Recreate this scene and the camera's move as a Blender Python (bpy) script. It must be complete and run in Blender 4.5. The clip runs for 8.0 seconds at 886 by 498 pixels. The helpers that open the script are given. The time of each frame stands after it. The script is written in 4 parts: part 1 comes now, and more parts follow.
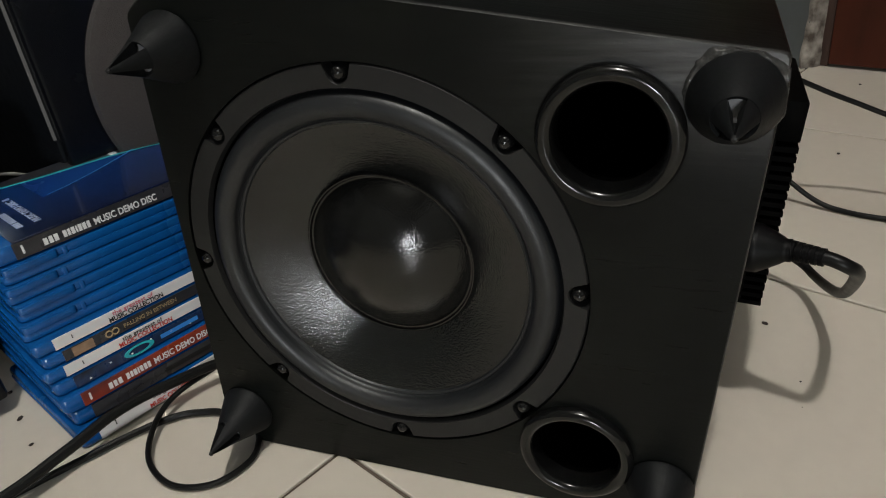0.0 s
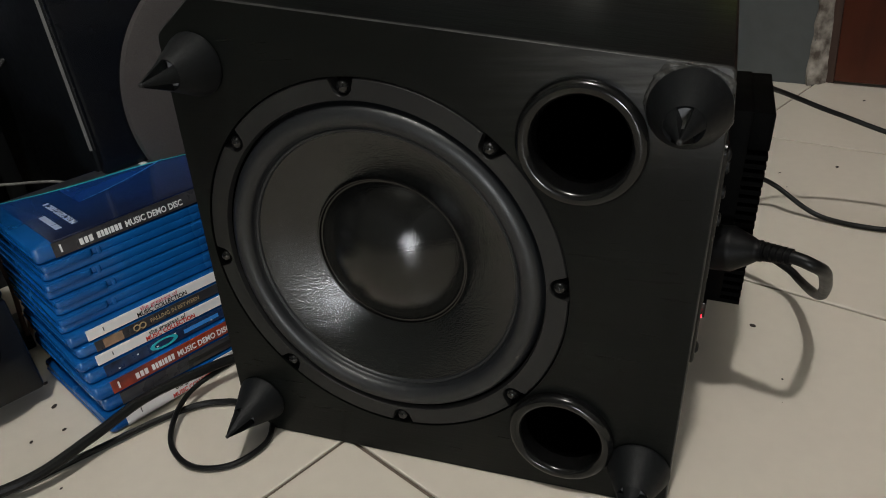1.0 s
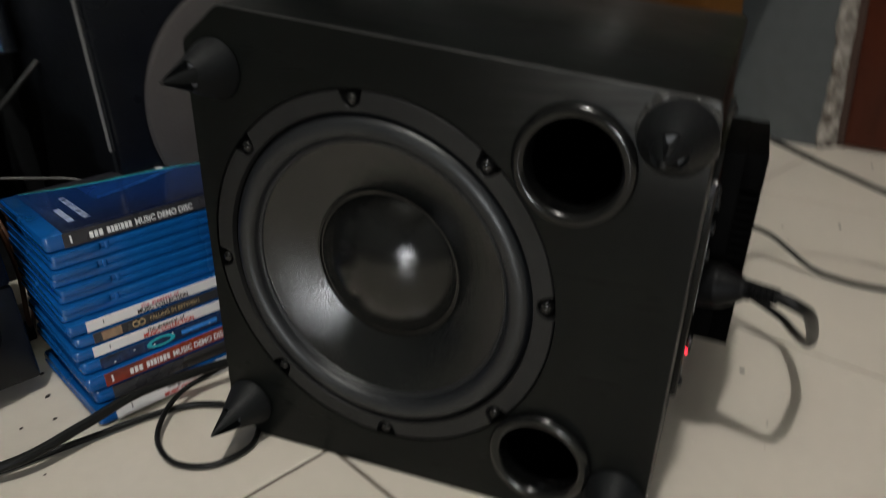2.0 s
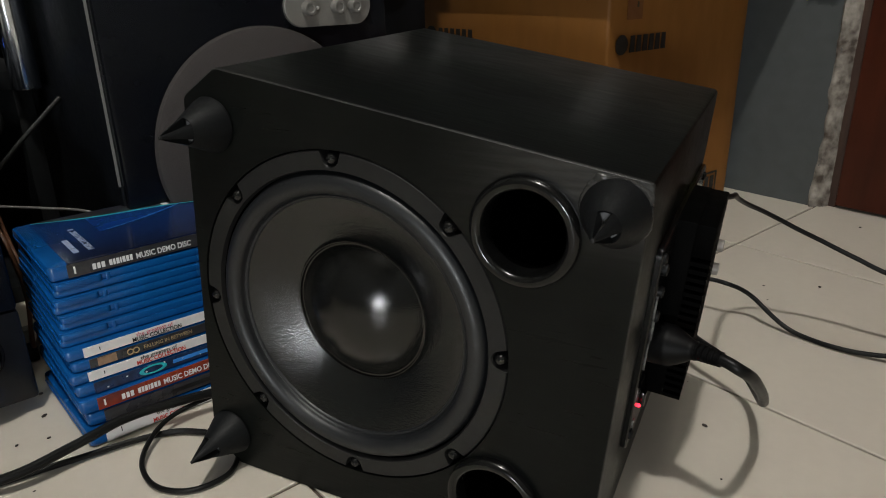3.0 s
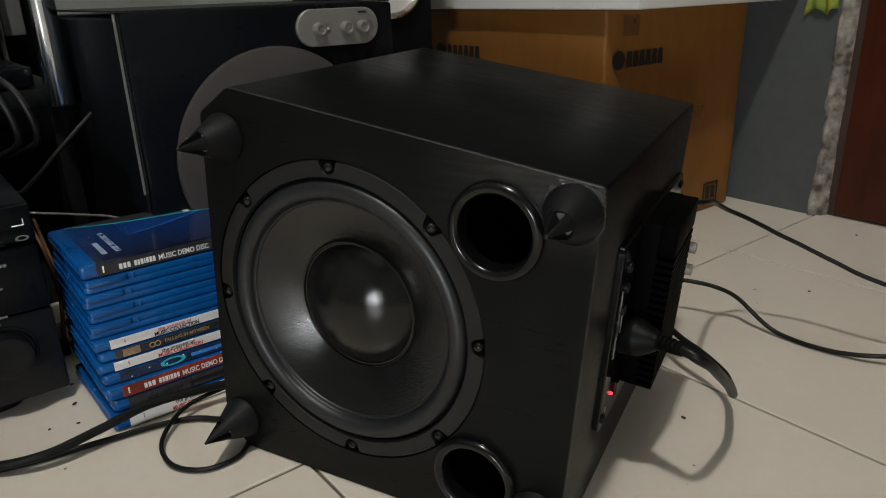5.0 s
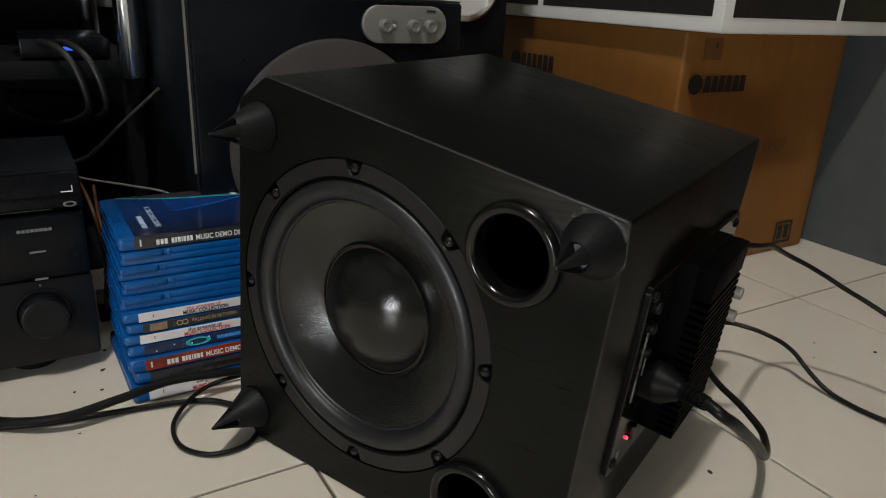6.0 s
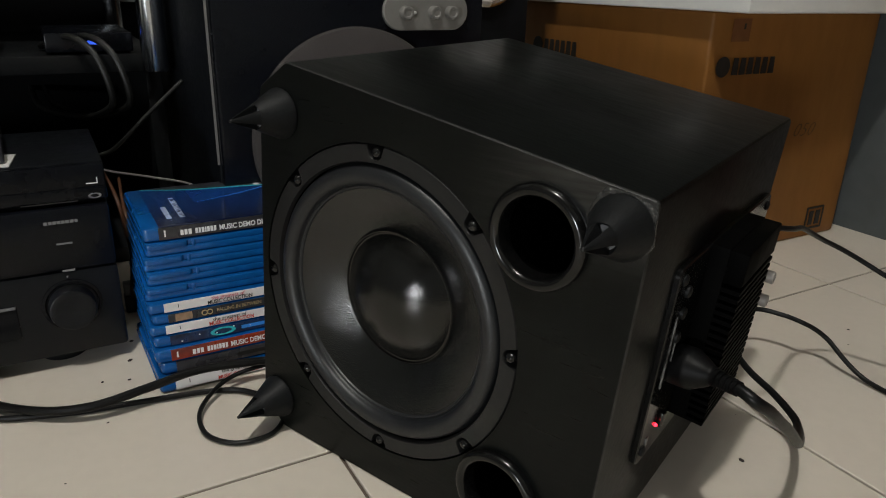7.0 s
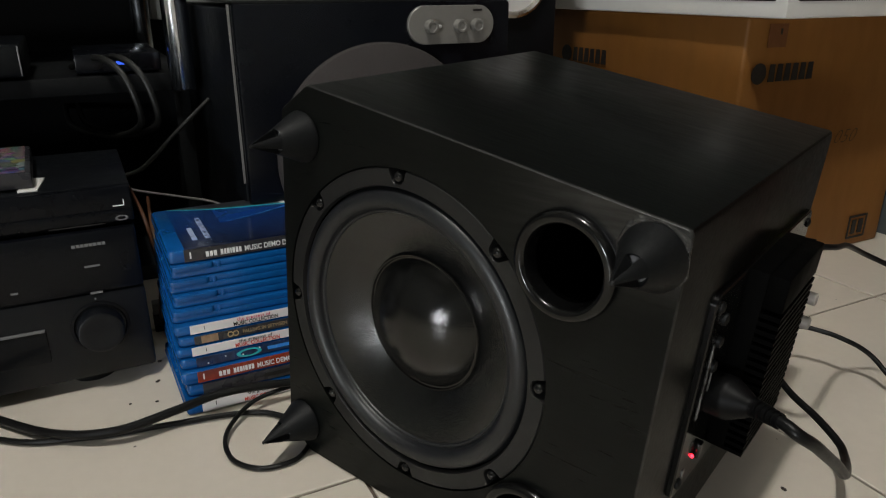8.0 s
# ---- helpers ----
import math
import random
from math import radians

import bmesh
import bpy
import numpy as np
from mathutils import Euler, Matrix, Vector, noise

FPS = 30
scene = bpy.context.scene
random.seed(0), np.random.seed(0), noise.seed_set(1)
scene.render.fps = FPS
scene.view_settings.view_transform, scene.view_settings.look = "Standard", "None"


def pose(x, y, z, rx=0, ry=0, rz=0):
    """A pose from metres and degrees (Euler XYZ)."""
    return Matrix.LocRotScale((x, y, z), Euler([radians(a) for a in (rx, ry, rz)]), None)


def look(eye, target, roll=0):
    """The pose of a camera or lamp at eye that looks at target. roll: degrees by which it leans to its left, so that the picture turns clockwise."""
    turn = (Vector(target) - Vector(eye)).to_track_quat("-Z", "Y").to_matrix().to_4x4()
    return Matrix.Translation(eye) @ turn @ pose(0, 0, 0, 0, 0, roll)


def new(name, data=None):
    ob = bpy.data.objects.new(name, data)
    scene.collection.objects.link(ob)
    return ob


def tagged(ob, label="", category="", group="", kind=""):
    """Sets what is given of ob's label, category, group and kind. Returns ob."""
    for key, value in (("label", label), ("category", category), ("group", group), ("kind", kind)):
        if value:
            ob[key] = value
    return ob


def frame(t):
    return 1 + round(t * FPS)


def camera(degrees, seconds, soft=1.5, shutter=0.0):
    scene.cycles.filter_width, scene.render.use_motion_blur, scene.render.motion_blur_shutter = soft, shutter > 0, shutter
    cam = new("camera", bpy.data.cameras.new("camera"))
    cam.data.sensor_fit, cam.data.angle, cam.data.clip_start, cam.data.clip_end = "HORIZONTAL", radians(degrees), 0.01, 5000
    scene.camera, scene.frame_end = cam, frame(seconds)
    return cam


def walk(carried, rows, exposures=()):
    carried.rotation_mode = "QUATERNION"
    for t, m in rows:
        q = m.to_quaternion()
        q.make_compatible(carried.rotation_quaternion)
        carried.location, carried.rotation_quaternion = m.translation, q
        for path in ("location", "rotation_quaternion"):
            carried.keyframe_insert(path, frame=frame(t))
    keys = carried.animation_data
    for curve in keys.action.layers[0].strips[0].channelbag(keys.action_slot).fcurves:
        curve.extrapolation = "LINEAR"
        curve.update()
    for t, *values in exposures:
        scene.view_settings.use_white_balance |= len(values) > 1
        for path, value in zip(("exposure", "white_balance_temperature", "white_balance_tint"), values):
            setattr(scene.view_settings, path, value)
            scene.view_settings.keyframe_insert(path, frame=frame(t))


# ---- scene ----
cam = camera(64.1, 8.0, soft=1.0, shutter=0.4)
PATH = [
    (0, (0.144, -0.247, 0.294), (-0.552, 1.357, -0.676), -7.1),
    (0.5, (0.155, -0.264, 0.299), (-0.578, 1.341, -0.643), -7.2),
    (1, (0.169, -0.272, 0.299), (-0.593, 1.332, -0.62), -7.6),
    (1.5, (0.174, -0.275, 0.303), (-0.602, 1.332, -0.599), -8.3),
    (1.9, (0.177, -0.278, 0.302), (-0.599, 1.333, -0.594), -6.2),
    (2, (0.182, -0.283, 0.29), (-0.62, 1.36, -0.519), -3.4),
    (2.2, (0.189, -0.273, 0.295), (-0.675, 1.372, -0.445), -0.1),
    (3.3, (0.226, -0.303, 0.314), (-0.632, 1.354, -0.406), -1.7),
    (3.5, (0.233, -0.31, 0.316), (-0.633, 1.344, -0.401), -1.9),
    (4, (0.242, -0.316, 0.316), (-0.634, 1.334, -0.398), -2.1),
    (4.5, (0.247, -0.319, 0.318), (-0.64, 1.326, -0.395), -2.0),
    (4.7, (0.25, -0.322, 0.318), (-0.648, 1.322, -0.383), -2.3),
    (5.8, (0.266, -0.291, 0.317), (-0.783, 1.266, -0.372), 2.5),
    (6, (0.269, -0.287, 0.319), (-0.82, 1.243, -0.369), 2.7),
    (6.5, (0.268, -0.283, 0.314), (-0.846, 1.223, -0.386), 0.9),
    (7, (0.267, -0.284, 0.313), (-0.87, 1.201, -0.396), 1.4),
    (7.5, (0.264, -0.277, 0.312), (-0.905, 1.179, -0.403), 1.0),
    (8, (0.261, -0.27, 0.32), (-0.949, 1.162, -0.378), -0.1),
]
SIZE = 1.15  # the plan below is drawn at 1 : 1.15
walk(cam, [(t, look(Vector(eye) * SIZE, Vector(target) * SIZE, roll)) for t, eye, target, roll in PATH])

# ---- light ----
world = bpy.data.worlds.new("room_dim")
world.use_nodes = True
world.node_tree.nodes["Background"].inputs[0].default_value = (0.5, 0.55, 0.6, 1)
world.node_tree.nodes["Background"].inputs[1].default_value = 0.02
scene.world = world
bulb_data = bpy.data.lights.new("ceiling_bulb", "POINT")
bulb_data.energy, bulb_data.shadow_soft_size, bulb_data.color = 95, 0.05, (1.0, 0.975, 0.92)
bulb = new("ceiling_bulb", bulb_data)
bulb.location = Vector((0.25, -0.66, 2.20)) * SIZE
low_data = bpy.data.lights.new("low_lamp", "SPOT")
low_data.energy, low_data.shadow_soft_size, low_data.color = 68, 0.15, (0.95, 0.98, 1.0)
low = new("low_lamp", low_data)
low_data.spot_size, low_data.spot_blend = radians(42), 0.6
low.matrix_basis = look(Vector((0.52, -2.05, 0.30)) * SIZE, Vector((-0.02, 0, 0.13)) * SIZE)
scene.view_settings.exposure = 0.07

# ---- materials ----
def mat(name, color, rough=0.5, metal=0.0, vary=0.15, scale=60.0, bump=0.0, bump_scale=200.0, spec=0.5, coat=0.0, stretch=(1, 1, 1), color2=None, rvary=0.1, trans=0.0, emit=0.0, blotch=8.0, contrast=1.0, bdetail=4):
    m = bpy.data.materials.new(name)
    m.use_nodes = True
    nt = m.node_tree
    b = nt.nodes["Principled BSDF"]
    b.inputs["Metallic"].default_value = metal
    b.inputs["Specular IOR Level"].default_value = spec
    b.inputs["Coat Weight"].default_value = coat
    b.inputs["Transmission Weight"].default_value = trans
    tc = nt.nodes.new("ShaderNodeTexCoord")
    mp = nt.nodes.new("ShaderNodeMapping")
    mp.inputs["Scale"].default_value = stretch
    nt.links.new(tc.outputs["Object"], mp.inputs["Vector"])
    n1 = nt.nodes.new("ShaderNodeTexNoise")
    n1.inputs["Scale"].default_value, n1.inputs["Detail"].default_value = scale, 6
    n2 = nt.nodes.new("ShaderNodeTexNoise")
    n2.inputs["Scale"].default_value, n2.inputs["Detail"].default_value = blotch, 3
    nt.links.new(mp.outputs[0], n1.inputs["Vector"])
    nt.links.new(tc.outputs["Object"], n2.inputs["Vector"])
    add = nt.nodes.new("ShaderNodeMath")
    add.operation = "ADD"
    nt.links.new(n1.outputs["Fac"], add.inputs[0])
    nt.links.new(n2.outputs["Fac"], add.inputs[1])
    half = nt.nodes.new("ShaderNodeMapRange")
    half.inputs["From Min"].default_value, half.inputs["From Max"].default_value = 1 - 0.4 / contrast, 1 + 0.4 / contrast
    nt.links.new(add.outputs[0], half.inputs["Value"])
    mix = nt.nodes.new("ShaderNodeMix")
    mix.data_type = "RGBA"
    c2 = color2 or tuple(c * (1 - vary) for c in color)
    c1 = color if color2 else tuple(min(1, c * (1 + vary)) for c in color)
    mix.inputs["A"].default_value, mix.inputs["B"].default_value = (*c1, 1), (*c2, 1)
    nt.links.new(half.outputs[0], mix.inputs["Factor"])
    nt.links.new(mix.outputs["Result"], b.inputs["Base Color"])
    rr = nt.nodes.new("ShaderNodeMapRange")
    rr.inputs["To Min"].default_value, rr.inputs["To Max"].default_value = max(0.02, rough - rvary), min(1, rough + rvary)
    nt.links.new(half.outputs[0], rr.inputs["Value"])
    nt.links.new(rr.outputs[0], b.inputs["Roughness"])
    if bump:
        nb = nt.nodes.new("ShaderNodeTexNoise")
        nb.inputs["Scale"].default_value, nb.inputs["Detail"].default_value = bump_scale, bdetail
        nt.links.new(mp.outputs[0], nb.inputs["Vector"])
        bp = nt.nodes.new("ShaderNodeBump")
        bp.inputs["Strength"].default_value, bp.inputs["Distance"].default_value = bump, 0.001
        nt.links.new(nb.outputs["Fac"], bp.inputs["Height"])
        nt.links.new(bp.outputs["Normal"], b.inputs["Normal"])
    if emit:
        b.inputs["Emission Color"].default_value = (*color, 1)
        b.inputs["Emission Strength"].default_value = emit
    return m


M_TILE = mat("floor_tile", (0.62, 0.57, 0.49), 0.30, vary=0.035, scale=90, bump=0.03, bump_scale=25, rvary=0.02, blotch=5)
M_GROUT = mat("grout", (0.12, 0.09, 0.07), 0.9, vary=0.3)
M_WALL = mat("wall_paint", (0.064, 0.071, 0.071), 0.6, vary=0.12, scale=40, bump=0.2, bump_scale=60, blotch=5, spec=0.3)
M_WALL2 = mat("room_paint", (0.26, 0.27, 0.26), 0.7, vary=0.06, scale=10)
M_CEIL = mat("ceiling_paint", (0.5, 0.5, 0.48), 0.8, vary=0.04, scale=5)
M_PLASTER = mat("broken_plaster", (0.34, 0.31, 0.27), 0.9, scale=70, bump=0.9, bump_scale=90, color2=(0.06, 0.046, 0.036), blotch=26, contrast=1.7)
M_DOOR = mat("door_wood", (0.052, 0.0125, 0.006), 0.45, vary=0.4, scale=14, stretch=(3, 3, 0.4), bump=0.12, bump_scale=60, spec=0.2)
M_DOORFRAME = mat("old_frame_wood", (0.035, 0.016, 0.010), 0.8, vary=0.4, scale=30, stretch=(3, 3, 0.3), bump=0.4, bump_scale=80)
M_VINYL = mat("black_vinyl", (0.0032, 0.0037, 0.0034), 0.34, vary=0.2, scale=30, stretch=(0.4, 5, 6), bump=0.16, bump_scale=70, rvary=0.07, spec=0.11, blotch=12)
M_FACE = mat("black_vinyl_face", (0.0034, 0.0040, 0.0036), 0.33, vary=0.3, scale=40, stretch=(0.5, 4, 7), bump=0.14, bump_scale=90, rvary=0.09, spec=0.14, blotch=10)
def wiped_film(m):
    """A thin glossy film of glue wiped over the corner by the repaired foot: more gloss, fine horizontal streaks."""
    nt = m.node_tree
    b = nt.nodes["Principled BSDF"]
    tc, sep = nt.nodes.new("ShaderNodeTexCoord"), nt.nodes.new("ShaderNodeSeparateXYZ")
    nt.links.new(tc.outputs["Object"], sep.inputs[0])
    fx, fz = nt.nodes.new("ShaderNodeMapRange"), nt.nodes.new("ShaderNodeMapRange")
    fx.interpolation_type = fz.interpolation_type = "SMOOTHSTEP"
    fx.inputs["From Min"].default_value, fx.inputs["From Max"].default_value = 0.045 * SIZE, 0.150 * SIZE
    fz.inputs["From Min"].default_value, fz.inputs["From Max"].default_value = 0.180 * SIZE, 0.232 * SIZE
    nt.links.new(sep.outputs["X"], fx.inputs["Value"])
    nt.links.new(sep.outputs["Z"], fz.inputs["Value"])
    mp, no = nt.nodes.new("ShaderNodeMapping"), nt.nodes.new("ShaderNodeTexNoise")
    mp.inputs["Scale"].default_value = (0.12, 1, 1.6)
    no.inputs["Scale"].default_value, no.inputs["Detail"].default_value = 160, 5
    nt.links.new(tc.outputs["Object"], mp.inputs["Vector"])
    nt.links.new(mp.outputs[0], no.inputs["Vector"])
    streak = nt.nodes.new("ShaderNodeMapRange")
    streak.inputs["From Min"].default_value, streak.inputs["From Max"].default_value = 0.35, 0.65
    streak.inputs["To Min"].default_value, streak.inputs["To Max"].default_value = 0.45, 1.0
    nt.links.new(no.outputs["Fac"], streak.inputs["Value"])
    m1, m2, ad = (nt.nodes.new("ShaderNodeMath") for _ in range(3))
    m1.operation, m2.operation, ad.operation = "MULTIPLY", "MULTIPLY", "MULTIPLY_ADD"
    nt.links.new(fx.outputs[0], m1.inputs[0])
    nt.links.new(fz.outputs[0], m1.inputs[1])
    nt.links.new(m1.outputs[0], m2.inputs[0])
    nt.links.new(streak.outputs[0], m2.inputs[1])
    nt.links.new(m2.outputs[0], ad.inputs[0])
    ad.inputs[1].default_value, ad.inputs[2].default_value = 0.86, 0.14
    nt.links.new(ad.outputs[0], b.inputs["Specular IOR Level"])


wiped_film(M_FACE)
M_EDGE = mat("worn_vinyl_edge", (0.030, 0.030, 0.028), 0.45, scale=90, color2=(0.006, 0.006, 0.006), blotch=35, contrast=1.5, spec=0.3)
M_PALESTRIP = mat("mottled_strip", (0.20, 0.20, 0.195), 0.35, scale=260, color2=(0.006, 0.006, 0.006), blotch=150, contrast=2.5)
M_PLUG = mat("plug_rubber", (0.0030, 0.0030, 0.0032), 0.5, vary=0.2, scale=200, spec=0.12)
M_RUBBER = mat("black_rubber", (0.0085, 0.0095, 0.0110), 0.42, vary=0.2, scale=150, bump=0.05, bump_scale=500, rvary=0.08, spec=0.5)
M_CONE = mat("coated_paper_cone", (0.0045, 0.0050, 0.0052), 0.12, vary=0.25, scale=300, bump=0.25, bump_scale=880, rvary=0.03, spec=0.62, bdetail=1)
M_CAP = mat("dust_cap", (0.004, 0.004, 0.004), 0.15, vary=0.15, scale=300, bump=0.16, bump_scale=900, rvary=0.03, spec=0.52, bdetail=1)
M_PLASTIC = mat("black_plastic", (0.004, 0.004, 0.004), 0.16, vary=0.15, scale=120, rvary=0.05, spec=0.4)
M_MATTE = mat("matte_black_plastic", (0.0044, 0.0050, 0.0056), 0.55, vary=0.2, scale=200, bump=0.1, bump_scale=500, spec=0.2)
M_FRAME = mat("driver_frame_metal", (0.010, 0.010, 0.010), 0.45, vary=0.15, scale=150, spec=0.3)
# Glossless near-black: the shade inside ports and driver gap, put into the colour.
M_RECESS_SHADE = mat("recess_shade", (0.0008, 0.0008, 0.0008), 0.95, vary=0.1, spec=0.0)
M_SCREW = mat("black_screw", (0.006, 0.006, 0.006), 0.10, vary=0.1, rvary=0.02, spec=0.5)
M_GLUE = mat("dried_glue", (0.045, 0.044, 0.042), 0.06, vary=0.4, scale=200, bump=1.0, bump_scale=320, color2=(0.015, 0.015, 0.015), blotch=90, rvary=0.04, spec=0.6)
M_CORD = mat("black_cord", (0.0055, 0.0055, 0.0055), 0.40, vary=0.2, scale=100, spec=0.2)
M_SINK = mat("anodised_sink", (0.0013, 0.0013, 0.0013), 0.6, vary=0.2, scale=80, spec=0.02)
M_FOOTGREY = mat("grey_plastic", (0.16, 0.16, 0.165), 0.4, vary=0.3, scale=300)
M_PALEWIRE = mat("pale_wire", (0.15, 0.145, 0.14), 0.5, vary=0.15)
M_JACK = mat("dull_nickel", (0.30, 0.275, 0.25), 0.45, metal=0.2, vary=0.15, scale=120)
M_LED = mat("red_led", (1.0, 0.02, 0.04), 0.3, emit=5.0)
M_STEEL = mat("nickel", (0.5, 0.48, 0.44), 0.3, metal=1.0, vary=0.2, scale=80)
M_CHROME = mat("brushed_tube", (0.62, 0.66, 0.72), 0.16, metal=1.0, vary=0.1, scale=60)
M_BLUE = mat("blue_case_plastic", (0.003, 0.072, 0.262), 0.24, vary=0.3, scale=40, bump=0.04, bump_scale=120, rvary=0.1, coat=0.1)
M_CARD = mat("brown_card", (0.205, 0.080, 0.0105), 0.65, vary=0.10, scale=50, bump=0.15, bump_scale=90, stretch=(1, 1, 0.3), blotch=6)
M_INK = mat("black_ink", (0.009, 0.008, 0.007), 0.6, vary=0.3, scale=80)
M_WHITECARD = mat("white_card", (0.72, 0.71, 0.68), 0.5, vary=0.05, scale=20)
M_GLOSSBLACK = mat("gloss_black", (0.0034, 0.0040, 0.0058), 0.25, vary=0.2, scale=40, rvary=0.08, spec=0.22)
M_SATINBLACK = mat("satin_black_metal", (0.0042, 0.0050, 0.0064), 0.45, vary=0.15, scale=120, spec=0.15)
M_GREYCLOTH = mat("grey_grille_cloth", (0.036, 0.031, 0.030), 0.9, vary=0.2, scale=900, bump=0.6, bump_scale=1500)
M_SILVER = mat("silver_panel", (0.24, 0.232, 0.215), 0.40, metal=0.35, vary=0.06, scale=80)
M_PAPER = mat("white_print", (0.72, 0.70, 0.70), 0.4, vary=0.05, scale=40)
M_WHITEINK = mat("white_ink", (0.8, 0.8, 0.8), 0.5, vary=0.02)
M_SPDARK = mat("dark_print", (0.03, 0.03, 0.035), 0.3, vary=0.4, scale=60)
M_SPRED = mat("red_print", (0.42, 0.06, 0.02), 0.3, scale=40, color2=(0.05, 0.015, 0.02), blotch=25)
M_SPSTAR = mat("night_print", (0.02, 0.05, 0.14), 0.3, scale=150, color2=(0.006, 0.008, 0.02), blotch=40)
M_PINK = mat("pink_ink", (0.55, 0.08, 0.14), 0.5, vary=0.05)
M_REDINK = mat("red_ink", (0.5, 0.03, 0.02), 0.5, vary=0.05)
M_GREYCABLE = mat("grey_cable", (0.0065, 0.0068, 0.0062), 0.5, vary=0.1)
M_BLUEGLOW = mat("blue_indicator", (0.05, 0.15, 1.0), 0.3, emit=0.6)

# ---- mesh helpers ----
def bm_obj(name, bm, material, smooth=True, angle=35):
    me = bpy.data.meshes.new(name)
    bm.normal_update()
    bm.to_mesh(me)
    bm.free()
    me.materials.append(material)
    if smooth:
        me.shade_smooth()
        me.set_sharp_from_angle(angle=radians(angle))
    return new(name, me)


def part(name, bm, material, parent, label="", smooth=True, angle=35):
    ob = bm_obj(name, bm, material, smooth, angle)
    ob.parent = parent
    if label:
        ob["label"] = label
    return ob


def thing(name, m, label, category, group="", kind=""):
    e = new(name)
    e.empty_display_size = 0.02
    e.matrix_basis = m
    return tagged(e, label, category, group, kind)


def box_bm(x0, x1, y0, y1, z0, z1, bevel=0.0, seg=2, bm=None):
    own = bm is None
    bm = bm or bmesh.new()
    r = bmesh.ops.create_cube(bm, size=1, matrix=Matrix.LocRotScale(((x0 + x1) / 2, (y0 + y1) / 2, (z0 + z1) / 2), None, (x1 - x0, y1 - y0, z1 - z0)))
    if bevel and own:
        bmesh.ops.bevel(bm, geom=bm.edges[:], offset=bevel, segments=seg, affect="EDGES", profile=0.5)
    return bm


def lathe(profile, n=64, axis="y", close=False, phase=0.0, bm=None, origin=(0, 0, 0)):
    """Turn a profile of (radius, height) about the axis."""
    bm = bm or bmesh.new()
    rings = []
    for r, h in profile:
        ring = []
        for k in range(n):
            a = phase + 2 * math.pi * k / n
            c, s = r * math.cos(a), r * math.sin(a)
            p = {"y": (c, h, s), "z": (c, s, h), "x": (h, c, s)}[axis]
            ring.append(bm.verts.new(Vector(p) + Vector(origin)))
        rings.append(ring)
    for a, b in zip(rings, rings[1:]):
        for k in range(n):
            bm.faces.new((a[k], a[(k + 1) % n], b[(k + 1) % n], b[k]))
    if close:
        bm.faces.new(rings[0])
        bm.faces.new(rings[-1])
    bmesh.ops.recalc_face_normals(bm, faces=bm.faces[:])
    return bm


def smooth_path(pts, n=10):
    """Catmull-Rom points through pts."""
    p = [Vector(q) for q in pts]
    p = [2 * p[0] - p[1]] + p + [2 * p[-1] - p[-2]]
    out = []
    for i in range(1, len(p) - 2):
        for k in range(n):
            t = k / n
            a, b, c, d = p[i - 1], p[i], p[i + 1], p[i + 2]
            out.append(0.5 * (2 * b + (c - a) * t + (2 * a - 5 * b + 4 * c - d) * t * t + (3 * b - a - 3 * c + d) * t ** 3))
    out.append(p[-2])
    return out


def tube_bm(pts, r, n=10, steps=10, bm=None):
    """A round tube along a smooth path; r may be a number or a function of 0..1."""
    bm = bm or bmesh.new()
    path = smooth_path(pts, steps)
    up, prev = Vector((0.1, 0.2, 1)).normalized(), None
    for i, q in enumerate(path):
        d = (path[min(i + 1, len(path) - 1)] - path[max(i - 1, 0)]).normalized()
        s = d.cross(up).normalized()
        u = s.cross(d).normalized()
        up = u
        rad = r(i / (len(path) - 1)) if callable(r) else r
        ring = [bm.verts.new(q + rad * (math.cos(2 * math.pi * k / n) * s + math.sin(2 * math.pi * k / n) * u)) for k in range(n)]
        if prev:
            for k in range(n):
                bm.faces.new((prev[k], prev[(k + 1) % n], ring[(k + 1) % n], ring[k]))
        else:
            bm.faces.new(ring)
        prev = ring
    bm.faces.new(prev)
    bmesh.ops.recalc_face_normals(bm, faces=bm.faces[:])
    return bm


def rounded_plate_bm(w, h, t, r, seg=6):
    """A plate in the xz plane, centred, w by h, from y = 0 to -t, corners of radius r."""
    bm = bmesh.new()
    pts = []
    for cx, cz, a0 in ((w / 2 - r, h / 2 - r, 0), (-w / 2 + r, h / 2 - r, 90), (-w / 2 + r, -h / 2 + r, 180), (w / 2 - r, -h / 2 + r, 270)):
        for k in range(seg + 1):
            a = radians(a0 + 90 * k / seg)
            pts.append((cx + r * math.cos(a), cz + r * math.sin(a)))
    e = min(t, r, 0.0012) * 0.6
    def ring(y, s):
        return [bm.verts.new((x * (1 - 2 * s / w), y, z * (1 - 2 * s / h))) for x, z in pts]
    rings = [ring(0, 0), ring(-t + e, 0), ring(-t, e)]
    n = len(pts)
    for a, b in zip(rings, rings[1:]):
        for k in range(n):
            bm.faces.new((a[k], a[(k + 1) % n], b[(k + 1) % n], b[k]))
    bm.faces.new(rings[0])
    bm.faces.new(rings[-1])
    bmesh.ops.recalc_face_normals(bm, faces=bm.faces[:])
    return bm


